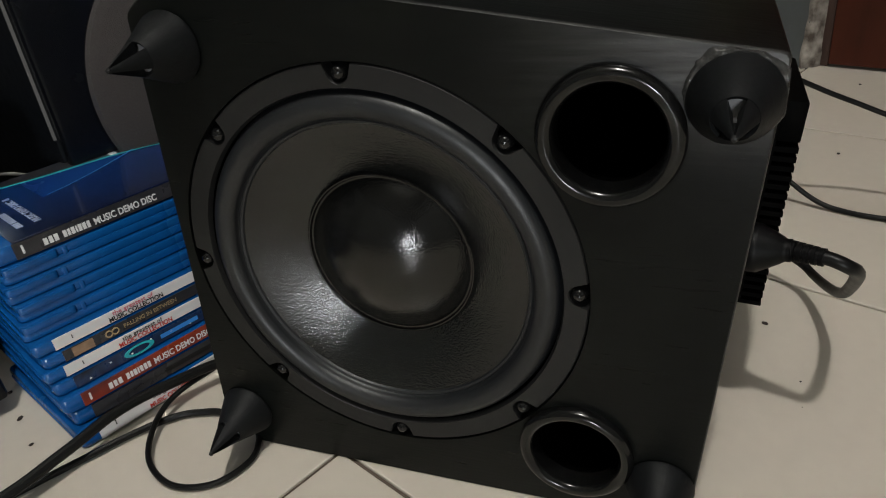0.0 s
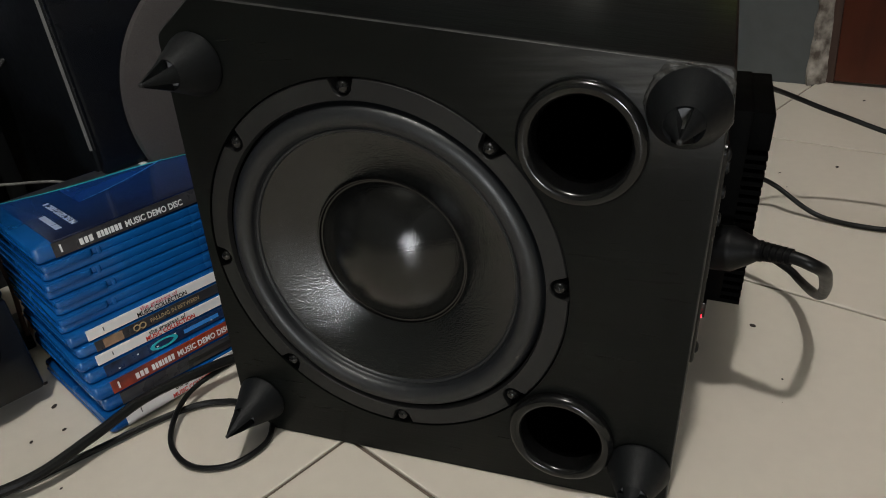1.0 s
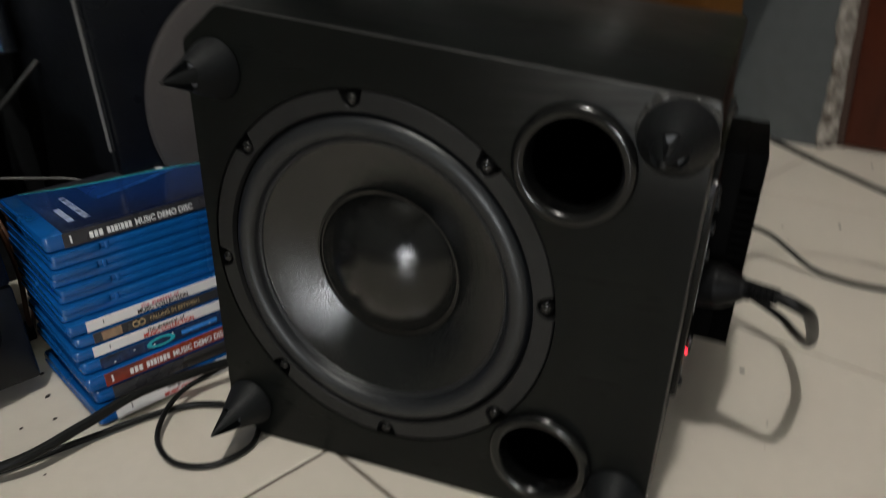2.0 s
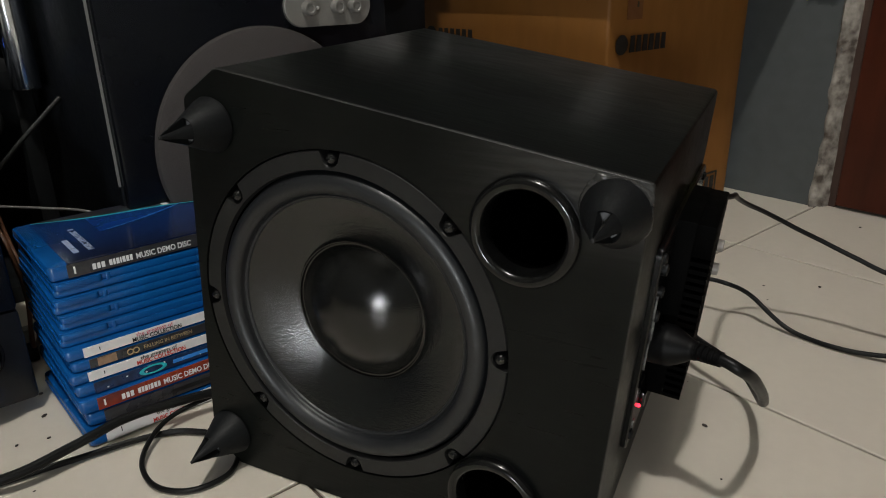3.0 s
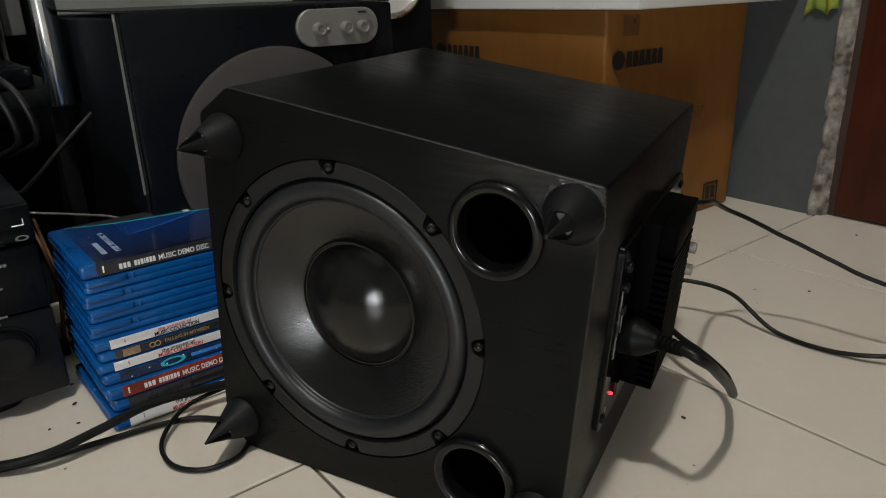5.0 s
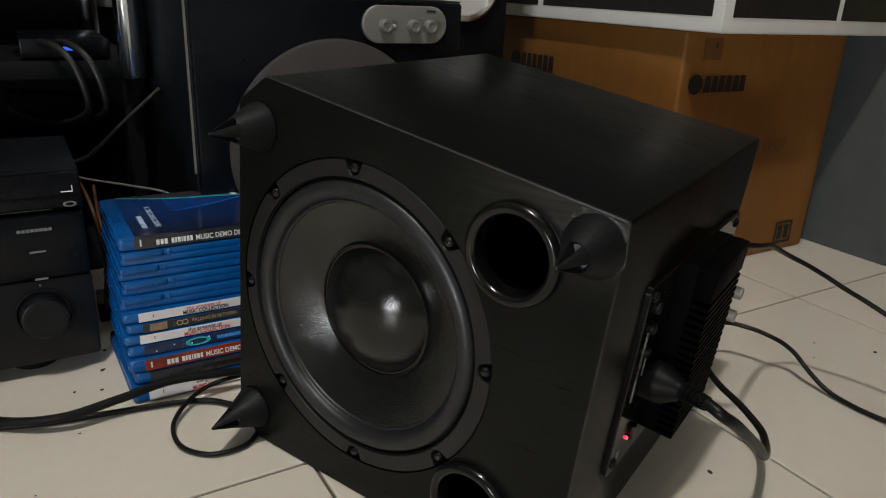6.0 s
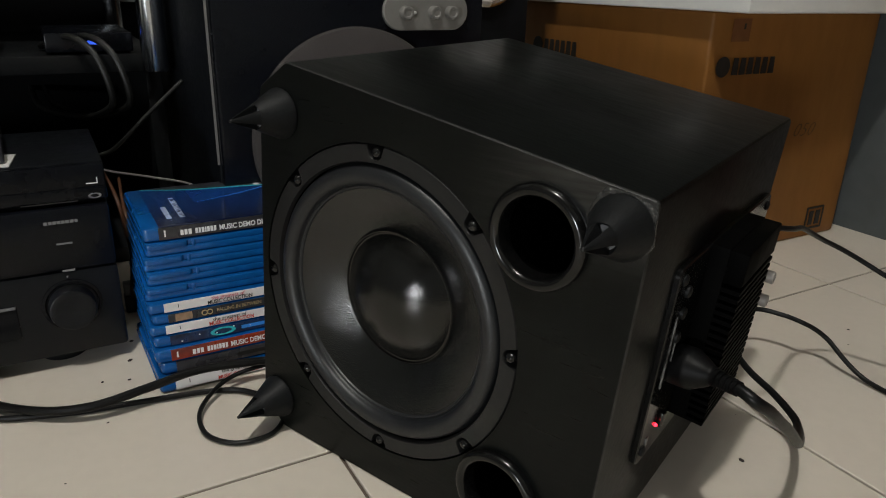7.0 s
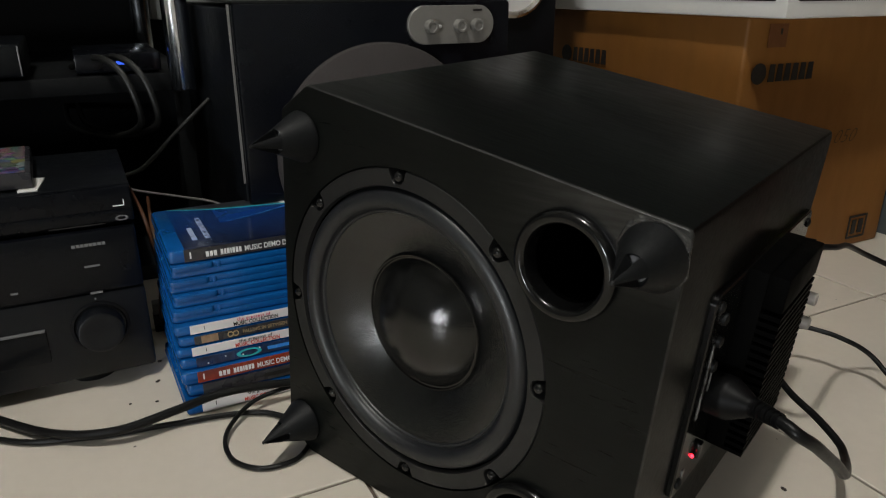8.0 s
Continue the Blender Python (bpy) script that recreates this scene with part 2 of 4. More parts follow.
def text_part(name, body, size, material, parent, m, shear=0.0, width=0.02, bold=0.0):
    """Lettering laid flat on a surface: m maps the text's xy plane."""
    cu = bpy.data.curves.new(name, "FONT")
    cu.body, cu.size, cu.extrude, cu.shear, cu.offset = body, size, 0.00012, shear, bold
    cu.resolution_u = 3
    tmp = new(name + "_tmp", cu)
    me = bpy.data.meshes.new_from_object(tmp.evaluated_get(bpy.context.evaluated_depsgraph_get()))
    bpy.data.objects.remove(tmp)
    me.materials.clear()
    me.materials.append(material)
    xs = [v.co.x for v in me.vertices]
    me.transform(m @ Matrix.Diagonal((width / (max(xs) - min(xs)), 1, 1, 1)) @ Matrix.Translation((-min(xs), 0, 0)))
    ob = new(name, me)
    ob.parent = parent
    return ob


ROOM = -22.97  # degrees by which the room's axes are turned about z


def room(u, v, z, turn=0.0):
    """A pose given along the room's axes: u to the right along the far wall, v towards it."""
    return pose(0, 0, 0, 0, 0, ROOM) @ pose(u, v, z, 0, 0, turn)


# ---- the room ----
def room_box(name, u0, u1, v0, v1, z0, z1, material, label, category, kind="structure", bevel=0.0):
    ob = bm_obj(name, box_bm(u0, u1, v0, v1, z0, z1, bevel), material, False)
    ob.matrix_basis = room(0, 0, 0)
    return tagged(ob, label, category, kind=kind)


WALL_V = 0.805
floor = room_box("floor", -1.4, 2.2, -2.6, 1.2, -0.06, -0.0022, M_GROUT, "dark grout bed under the cream floor tiles", "floor")
room_box("wall_north", -1.4, -0.074, WALL_V, WALL_V + 0.12, -0.002, 2.28, M_WALL, "blue-grey painted wall behind the carton", "wall")
room_box("wall_north_over_door", -0.074, 2.2, WALL_V, WALL_V + 0.12, 1.82, 2.28, M_WALL, "blue-grey painted wall over the door", "wall")
room_box("wall_north_beside", 0.86, 2.2, WALL_V, WALL_V + 0.12, -0.002, 1.82, M_WALL, "blue-grey painted wall beside the door", "wall")
room_box("wall_west", -1.52, -1.4, -2.6, 1.2, -0.002, 2.28, M_WALL2, "pale painted wall behind the rack", "wall")
room_box("wall_east", 2.2, 2.32, -2.6, 1.2, -0.002, 2.28, M_WALL2, "pale painted side wall", "wall")
room_box("wall_south", -1.4, 2.2, -2.72, -2.6, -0.002, 2.28, M_WALL2, "pale painted wall of the room", "wall")
room_box("ceiling", -1.52, 2.32, -2.72, 1.2, 2.28, 2.36, M_CEIL, "white painted ceiling", "ceiling")


def broken_jamb():
    """The ragged edge of plaster beside the door."""
    bm = bmesh.new()
    n, cols = 120, 7
    grid = []
    for i in range(n + 1):
        z = 1.82 * (i / n) ** 1.6
        w = 0.007 + 0.007 * noise.noise((z * 16, 1.3, 0)) + 0.006 * noise.noise((z * 55, 7.3, 0))
        row = []
        for k in range(cols):
            f = k / (cols - 1)
            u = -0.076 - w * 0.5 + f * (0.014 + w * 0.7)
            d = 0.005 * noise.noise((z * 30, f * 3, 2)) + 0.004 * noise.noise((z * 90, f * 7, 5)) - 0.004
            v = WALL_V - 0.001 + f * f * 0.025 + (d if 0 < k < cols - 1 else 0)
            row.append(bm.verts.new((u, v, z)))
        grid.append(row)
    for a, b in zip(grid, grid[1:]):
        for k in range(cols - 1):
            bm.faces.new((a[k], a[k + 1], b[k + 1], b[k]))
    bmesh.ops.recalc_face_normals(bm, faces=bm.faces[:])
    ob = bm_obj("trim_plaster", bm, M_PLASTER, True, 60)
    ob.matrix_basis = room(0, 0, 0)
    tagged(ob, "chipped and broken plaster edge beside the door", "plaster edge", kind="structure")


broken_jamb()


def door():
    d = thing("door_1", room(-0.052, WALL_V + 0.012, 0), "closed dark red-brown wooden door", "door", kind="structure")
    part("leaf", box_bm(0, 0.86, 0, 0.035, 0.004, 1.80, 0.002), M_DOOR, d)
    part("frame_strip", box_bm(-0.0165, -0.001, 0.004, 0.03, 0.0, 1.82, 0.001), M_DOORFRAME, d, "dark stripped door frame edge")
    for z0, z1 in ((0.14, 0.80), (0.95, 1.68)):
        part("panel", box_bm(0.12, 0.74, -0.004, 0.003, z0, z1, 0.003), M_DOOR, d)


door()

# ---- the subwoofer ----
SUB_D = 0.252
SKEW, RISE = -0.0266, 0.010  # the cabinet is not quite square: sides run in, top runs up towards its far end
OUTLINE = [(-0.097, 0.0), (0.1455, 0.0), (0.165, 0.2275), (-0.072, 0.266), (-0.0975, 0.2495), (-0.1155, 0.020)]
DRIVER = (0.0, 0.1267)
PORTS = [(0.1078, 0.1982), (0.0930, 0.0388)]


def cabinet_bm():
    bm = bmesh.new()
    def corner_round(pts, r=0.003, seg=3):
        out = []
        n = len(pts)
        for i in range(n):
            p, a, b = Vector(pts[i]), Vector(pts[i - 1]), Vector(pts[(i + 1) % n])
            da, db = (a - p).normalized(), (b - p).normalized()
            for k in range(seg + 1):
                t = k / seg
                out.append(tuple((1 - t) ** 2 * (p + da * r) + 2 * t * (1 - t) * p + t * t * (p + db * r)))
        return out
    pts = corner_round(OUTLINE)
    n = len(pts)
    c = Vector((0.02, 0.13))
    def ring(y, s):
        return [bm.verts.new((c.x + (x - c.x) * s + SKEW * y, y, (c.y + (z - c.y) * s) * (1 + RISE * y / SUB_D))) for x, z in pts]
    rings = [ring(0, 0.994), ring(0.0004, 0.997), ring(0.0015, 1), ring(SUB_D - 0.002, 1), ring(SUB_D, 0.994)]
    for a, b in zip(rings, rings[1:]):
        for k in range(n):
            bm.faces.new((a[k], b[k], b[(k + 1) % n], a[(k + 1) % n]))
    bm.faces.new(rings[-1])
    edges = [e for e in bm.edges if e.verts[0] in rings[0] and e.verts[1] in rings[0]]
    holes = []
    for (hx, hz), r in ((DRIVER, 0.1005), (PORTS[0], 0.024), (PORTS[1], 0.024)):
        m = 96 if r > 0.05 else 40
        loop = [bm.verts.new((hx + r * math.cos(2 * math.pi * k / m), 0, hz + r * math.sin(2 * math.pi * k / m))) for k in range(m)]
        holes.append(loop)
        edges += [bm.edges.new((loop[k], loop[(k + 1) % m])) for k in range(m)]
    bmesh.ops.triangle_fill(bm, use_beauty=True, use_dissolve=False, edges=edges, normal=(0, -1, 0))
    for loop in holes:
        m = len(loop)
        back = [bm.verts.new(v.co + Vector((0, 0.012, 0))) for v in loop]
        for k in range(m):
            bm.faces.new((loop[k], back[k], back[(k + 1) % m], loop[(k + 1) % m]))
    bmesh.ops.recalc_face_normals(bm, faces=bm.faces[:])
    return bm


def foot_bm():
    """A plastic cone foot pointing along -y; its point is left open between three ribs."""
    return lathe([(0.0160, 0.0), (0.0166, -0.0010), (0.0162, -0.0026), (0.0082, -0.0196), (0.0078, -0.0202), (0.0068, -0.0196), (0.0060, -0.0170)], 48)


def rib_bm(a):
    """One of the three ribs that carry the cone on to its point."""
    bm = bmesh.new()
    rings = []
    for r, y, w in ((0.0081, -0.0192, 0.62), (0.0048, -0.0278, 0.60), (0.0022, -0.0342, 0.72), (0.0012, -0.0364, 0.95)):
        out = [bm.verts.new((r * math.cos(a + w * q), y, r * math.sin(a + w * q))) for q in (-1, -0.5, 0, 0.5, 1)]
        inn = [bm.verts.new((r * 0.22 * math.cos(a + w * q), y, r * 0.22 * math.sin(a + w * q))) for q in (1, -1)]
        rings.append(out + inn)
    n = len(rings[0])
    for p, q in zip(rings, rings[1:]):
        for k in range(n):
            bm.faces.new((p[k], p[(k + 1) % n], q[(k + 1) % n], q[k]))
    bm.faces.new(rings[0])
    bm.faces.new(rings[-1])
    bmesh.ops.recalc_face_normals(bm, faces=bm.faces[:])
    return bm


def subwoofer():
    sub = thing("subwoofer", pose(0, 0, 0), "black vinyl-wrapped subwoofer lying on its side on the tiles", "subwoofer")
    cabinet = part("cabinet", cabinet_bm(), M_VINYL, sub, "black wood-grain vinyl cabinet", angle=25)
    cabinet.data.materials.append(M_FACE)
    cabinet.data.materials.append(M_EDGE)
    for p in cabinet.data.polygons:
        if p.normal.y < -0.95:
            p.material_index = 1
        elif p.normal.y < -0.15 and p.center.z > 0.02:
            p.material_index = 2
    dx, dz = DRIVER
    # driver
    def drv(name, prof, material, label="", n=96):
        ob = part(name, lathe(prof, n), material, driver, label)
        return ob
    driver = part("driver", lathe([(0.1003, 0.0085), (0.088, 0.0085), (0.086, 0.012)], 96), M_RECESS_SHADE, sub, "eight-inch woofer driver with black rubber surround")
    driver.location = (dx, 0, dz)
    # frame with a notch at every screw
    bm = bmesh.new()
    n = 384
    step = 2 * math.pi / n
    outer_t, outer_b, inner_t, inner_b, edge_t = [], [], [], [], []
    for k in range(n):
        a = k * step
        near = min(abs((a - j * math.pi / 4 + math.pi) % (2 * math.pi) - math.pi) for j in range(8))
        arc = near * 0.0965
        r = 0.0998
        if arc < 0.0054:
            r = 0.0966 - math.sqrt(max(0, 0.0054 ** 2 - arc ** 2)) * 0.95
        c, s = math.cos(a), math.sin(a)
        edge_t.append(bm.verts.new((c * (r - 0.0006), 0.0002, s * (r - 0.0006))))
        outer_t.append(bm.verts.new((c * r, 0.0009, s * r)))
        outer_b.append(bm.verts.new((c * r, 0.008, s * r)))
        inner_t.append(bm.verts.new((c * 0.0895, 0.0002, s * 0.0895)))
        inner_b.append(bm.verts.new((c * 0.0885, 0.0030, s * 0.0885)))
    for a, b in ((outer_b, outer_t), (outer_t, edge_t), (edge_t, inner_t), (inner_t, inner_b)):
        for k in range(n):
            bm.faces.new((a[k], a[(k + 1) % n], b[(k + 1) % n], b[k]))
    bmesh.ops.recalc_face_normals(bm, faces=bm.faces[:])
    part("frame", bm, M_FRAME, driver, "black stamped ring with notches", angle=30)
    roll = [(0.0884, 0.0070), (0.0876, 0.0046)]
    for k in range(17):
        a = math.pi * k / 16
        roll.append((0.0814 + 0.0060 * math.cos(a), 0.0042 - 0.0054 * math.sin(a)))
    roll += [(0.0748, 0.0050), (0.0742, 0.0046), (0.0731, 0.0050), (0.0726, 0.0060)]
    drv("surround", roll, M_RUBBER, "glossy black rubber roll surround", 128)
    drv("cone", [(0.0735, 0.0056)] + [(0.0735 - 0.0300 * k / 12, 0.0056 + 0.0300 * (k / 12) * (0.40 + 0.08 * k / 12)) for k in range(1, 13)], M_CONE, "coated black paper cone", 128)
    cap = []
    for k in range(15):
        a = radians(48) * (1 - k / 14)
        rr = 0.0415 / math.sin(radians(48))
        cap.append((max(0.0001, rr * math.sin(a)), 0.0190 - rr * (math.cos(a) - math.cos(radians(48)))))
    drv("dust_cap", [(0.0446, 0.0202), (0.0442, 0.0184), (0.0436, 0.0178), (0.0430, 0.0180), (0.0424, 0.0190)] + cap, M_CAP, "domed black dust cap", 96)
    for k in range(8):
        a = k * math.pi / 4
        bm = lathe([(0.0037, 0.0060), (0.0036, 0.0026), (0.0031, 0.0010), (0.0022, -0.0002), (0.0011, -0.0008), (0.0001, -0.0010)], 20)
        ob = part("screw", bm, M_SCREW, driver)
        ob.location = (0.0955 * math.cos(a), 0, 0.0955 * math.sin(a))
    # ports
    for px, pz in PORTS:
        prof = [(0.0268, 0.0008), (0.0272, -0.0008)]
        for k in range(11):
            a = radians(180 * k / 10)
            prof.append((0.0240 + 0.0034 * math.cos(a), -0.0022 - 0.0036 * math.sin(a)))
        prof += [(0.0203, -0.0008), (0.0202, 0.006)]
        ob = part("port", lathe(prof, 64), M_PLASTIC, sub, "flared black plastic bass port")
        ob.location = (px, 0, pz)
        part("port_tube", lathe([(0.0202, 0.005), (0.0200, 0.02), (0.0198, 0.13), (0.0001, 0.1301)], 48), M_RECESS_SHADE, ob)
    # feet
    for (fx, fz), a in zip(((-0.0785, 0.2345), (0.149, 0.2125), (-0.098, 0.0255), (0.132, 0.0255)), (2.2, 0.5, 0.9, 1.6)):
        ob = part("foot", foot_bm(), M_MATTE, sub, "black plastic cone foot")
        ob.location, ob.scale = (fx, 0, fz), (0.95, 1.0, 0.95)
        for k in range(3):
            part("rib", rib_bm(a + k * 2 * math.pi / 3), M_MATTE, ob)
        part("foot_tip", lathe([(0.0011, -0.0362), (0.0013, -0.0369), (0.0009, -0.0376), (0.0001, -0.0378)], 14), M_FRAME, ob, "worn tip")
        part("foot_floor", lathe([(0.0066, -0.0172), (0.0001, -0.0176)], 24), M_FOOTGREY, ob)
    # dried glue round the repaired foot
    bm = bmesh.new()
    n = 90
    rings = [[], [], [], []]
    for k in range(n):
        a = 2 * math.pi * k / n
        w = 0.0022 + 0.0016 * noise.noise((math.cos(a) * 3, math.sin(a) * 3, 1)) + 0.0010 * noise.noise((math.cos(a) * 12, math.sin(a) * 12, 4))
        up = min(1.0, max(0.08, 0.45 + 0.9 * math.sin(a + 0.15)))
        w *= up
        h = 0.0016 + 0.0012 * noise.noise((math.cos(a) * 9, math.sin(a) * 9, 9))
        for ring, (r, y) in zip(rings, ((0.0155, -0.0012), (0.0160 + w * 0.25, -max(0.0006, h * up)), (0.0160 + w * 0.7, -max(0.0004, h * up * 0.7)), (0.0160 + w, 0.0002))):
            x, z = 0.149 + r * math.cos(a), 0.2125 + r * math.sin(a)
            ring.append(bm.verts.new((min(x, 0.1648), y, min(z, 0.2268 - 0.164 * (x - 0.165)))))
    for a, b in zip(rings, rings[1:]):
        for k in range(n):
            bm.faces.new((a[k], a[(k + 1) % n], b[(k + 1) % n], b[k]))
    bmesh.ops.recalc_face_normals(bm, faces=bm.faces[:])
    part("glue", bm, M_GLUE, sub, "shiny dried glue round the foot", angle=60)
    # amplifier: local x along the box's depth, y out of the panel, z up the slanted side
    side = Matrix.Translation((0.1455, 0, 0)) @ Matrix(((SKEW, 0.9963, 0.0856, 0), (1, 0, 0, 0), (0, -0.0856, 0.9963, 0), (0, 0, 0, 1)))
    def on_side(bm):
        bm.transform(side)
        bmesh.ops.recalc_face_normals(bm, faces=bm.faces[:])
        return bm
    bm = rounded_plate_bm(0.186, 0.126, 0.0035, 0.006)
    bm.transform(Matrix.Translation((0.143, 0, 0.118)) @ Matrix.Diagonal((1, -1, 1, 1)))
    plate = part("amplifier_plate", on_side(bm), M_PLASTIC, sub, "black amplifier panel on the cabinet's side")
    sink = part("heat_sink", on_side(box_bm(0.097, 0.172, 0.003, 0.014, 0.0690, 0.182, 0.001)), M_SINK, sub, "finned black heat sink")
    for k in range(19):
        z = 0.0692 + k * 0.00485
        part("fin", on_side(box_bm(0.0975, 0.1715, 0.0135, 0.0243, z, z + 0.0025)), M_SINK, sink, smooth=False)
    part("sink_cap", on_side(box_bm(0.0975, 0.1715, 0.0135, 0.0243, 0.1615, 0.1815, 0.001)), M_SINK, sink)
    # pale mottled slivers along the plate's front margin
    for x0, x1, z0, z1 in ((0.0610, 0.0635, 0.104, 0.150), (0.0700, 0.0712, 0.118, 0.131), (0.0600, 0.0640, 0.0625, 0.0700)):
        part("pale_strip", on_side(box_bm(x0, x1, 0.0030, 0.0040, z0, z1, 0.0003)), M_PALESTRIP, plate, "pale mottled strip")
    for y, z in ((0.058, 0.063), (0.058, 0.173), (0.228, 0.063), (0.228, 0.173)):
        bm = lathe([(0.0033, 0.003), (0.0033, 0.0042), (0.002, 0.0052), (0.0001, 0.0054)], 16, origin=(y, 0, z))
        part("panel_screw", on_side(bm), M_MATTE, plate)
    led = part("led", on_side(lathe([(0.0011, 0.003), (0.0011, 0.0042), (0.0007, 0.0048), (0.0001, 0.005)], 14, origin=(0.0725, 0, 0.0735))), M_LED, plate, "glowing red indicator light")
    part("power_switch", on_side(box_bm(0.076, 0.082, 0.003, 0.0065, 0.070, 0.080, 0.001)), M_PLASTIC, plate)
    for k, z in enumerate((0.124, 0.141)):
        bm = lathe([(0.0048, 0.003), (0.0048, 0.008), (0.0042, 0.0085), (0.0042, 0.0275), (0.003, 0.028), (0.0028, 0.022)], 20, origin=(0.182, 0, z))
        part("jack", on_side(bm), M_JACK, plate, "dull nickel terminal post")
    for z in (0.135, 0.150, 0.163):
        bm = lathe([(0.0036, 0.003), (0.0034, 0.0052), (0.0022, 0.0058), (0.0001, 0.0059)], 20, origin=(0.068, 0, z))
        part("control_knob", on_side(bm), M_MATTE, plate)
    return sub


SUB = subwoofer()


def power_cord():
    c = thing("power_cord", pose(0, 0, 0), "black power cord plugged into the subwoofer and looping to the floor", "power cord")
    a, b = Vector((0.1535, 0.0835, 0.1105)), Vector((0.1815, 0.0765, 0.1135))
    part("plug", tube_bm([a, a.lerp(b, 0.3), a.lerp(b, 0.55), a.lerp(b, 0.8), b], lambda f: 0.0122 if f < 0.45 else 0.0122 - 0.0066 * min(1, (f - 0.45) / 0.45), 16, 5), M_PLUG, c, "moulded black plug")
    d = Vector((0.1960, 0.0700, 0.1145))
    for k in range(5):
        q0, q1 = b.lerp(d, k / 5), b.lerp(d, (k + 0.62) / 5)
        part("relief_ring", tube_bm([q0, q1], 0.0052 - 0.0002 * k, 12, 2), M_PLUG, c)
    bend = [(0.2050, 0.0685, 0.1115), (0.2105, 0.0780, 0.1035), (0.2140, 0.0945, 0.0900), (0.2175, 0.1200, 0.0700), (0.2190, 0.1420, 0.0520), (0.2180, 0.1620, 0.0400), (0.2152, 0.1850, 0.0305), (0.2110, 0.2030, 0.0260), (0.2045, 0.2150, 0.0270)]
    behind = [(0.186, 0.231, 0.031), (0.160, 0.252, 0.034), (0.134, 0.290, 0.036), (0.124, 0.335, 0.037), (0.138, 0.360, 0.038), (0.160, 0.365, 0.037), (0.175, 0.363, 0.036)]
    landing = [(0.187, 0.367, 0.031), (0.198, 0.369, 0.024), (0.209, 0.362, 0.018), (0.219, 0.359, 0.011), (0.230, 0.355, 0.0055), (0.242, 0.350, 0.0030), (0.264, 0.341, 0.0026), (0.290, 0.335, 0.0040), (0.322, 0.334, 0.0090), (0.38, 0.35, 0.016), (0.48, 0.37, 0.008), (0.62, 0.40, 0.0026)]
    part("cord", tube_bm([b, d] + bend + behind + landing, lambda f: 0.0034 - 0.0013 * min(1, max(0, f - 0.15) * 2.5), 12, 10), M_CORD, c)


power_cord()


def loose_cable(name, pts, r, label, material=M_CORD):
    ob = bm_obj(name, tube_bm(pts, r, 10, 10), material)
    return tagged(ob, label, "cable")


signal = loose_cable("signal_cable", [(0.168, 0.2065, 0.1642), (0.174, 0.2085, 0.1640), (0.179, 0.222, 0.1612), (0.1785, 0.255, 0.153), (0.178, 0.295, 0.139), (0.184, 0.322, 0.127), (0.196, 0.340, 0.117), (0.210, 0.350, 0.108), (0.226, 0.353, 0.100), (0.243, 0.357, 0.092), (0.272, 0.357, 0.080), (0.310, 0.352, 0.068), (0.42, 0.345, 0.045), (0.55, 0.34, 0.012), (0.68, 0.36, 0.0028), (0.9, 0.42, 0.0028)], 0.0020, "thin black signal cable running from the subwoofer across the tiles")
part("connector", tube_bm([(0.1600, 0.2055, 0.1645), (0.1645, 0.2060, 0.1643), (0.1690, 0.2066, 0.1642)], 0.0042, 16, 4), M_PLUG, signal, "black round connector")
part("collar", tube_bm([(0.1545, 0.2050, 0.1646), (0.1602, 0.2055, 0.1645)], 0.0047, 16, 2), M_JACK, signal, "dull metal collar")

loose_cable("thick_cable", [(-0.60, -0.20, 0.0042), (-0.42, -0.165, 0.0042), (-0.305, -0.135, 0.005), (-0.245, -0.115, 0.008), (-0.210, -0.088, 0.012), (-0.195, -0.050, 0.016), (-0.184, -0.012, 0.019), (-0.160, 0.030, 0.018), (-0.135, 0.075, 0.012), (-0.127, 0.15, 0.006), (-0.125, 0.30, 0.0042)], 0.0034, "thick black cable running past the stacked disc cases")
loose_cable("flat_cable", [(-0.55, -0.235, 0.003), (-0.40, -0.185, 0.003), (-0.279, -0.143, 0.003), (-0.233, -0.102, 0.003), (-0.201, -0.053, 0.003), (-0.178, -0.016, 0.003), (-0.160, 0.004, 0.003), (-0.142, 0.012, 0.003), (-0.125, 0.018, 0.003), (-0.121, 0.05, 0.003), (-0.122, 0.2, 0.003)], 0.0022, "thin black cable lying on the tiles")
loose_cable("looped_wire", [(-0.122, 0.26, 0.003), (-0.128, 0.12, 0.010), (-0.155, 0.045, 0.013), (-0.168, 0.005, 0.010), (-0.155, -0.030, 0.005), (-0.128, -0.045, 0.003), (-0.103, -0.038, 0.0025), (-0.092, -0.016, 0.0025), (-0.100, 0.004, 0.0025), (-0.112, 0.016, 0.0025)], 0.0018, "thin black wire lying in a loop beside the subwoofer's foot")

# ---- stacked disc cases ----
ON_SPINE = Matrix(((0, 0, 1, 0), (1, 0, 0, 0), (0, 1, 0, 0), (0, 0, 0, 1)))      # text on a face towards +x, reading along +y
ON_COVER = Matrix(((-1, 0, 0, 0), (0, -1, 0, 0), (0, 0, 1, 0), (0, 0, 0, 1)))    # text on top, reading along -x


def bar_bm(y0, y1, z0, z1, x=0.0, t=0.0003):
    return box_bm(x - 0.0006, x + t, y0, y1, z0, z1)


def blob_bars(ob, y0, widths, z0, z1, material, name="bar", x=0.0, gap=0.0012):
    """Short upright bars in place of letters that are not spelt out."""
    y = y0
    for w in widths:
        part(name, bar_bm(y, y + w, z0, z1, x, 0.0005), material, ob, smooth=False)
        y += w + gap


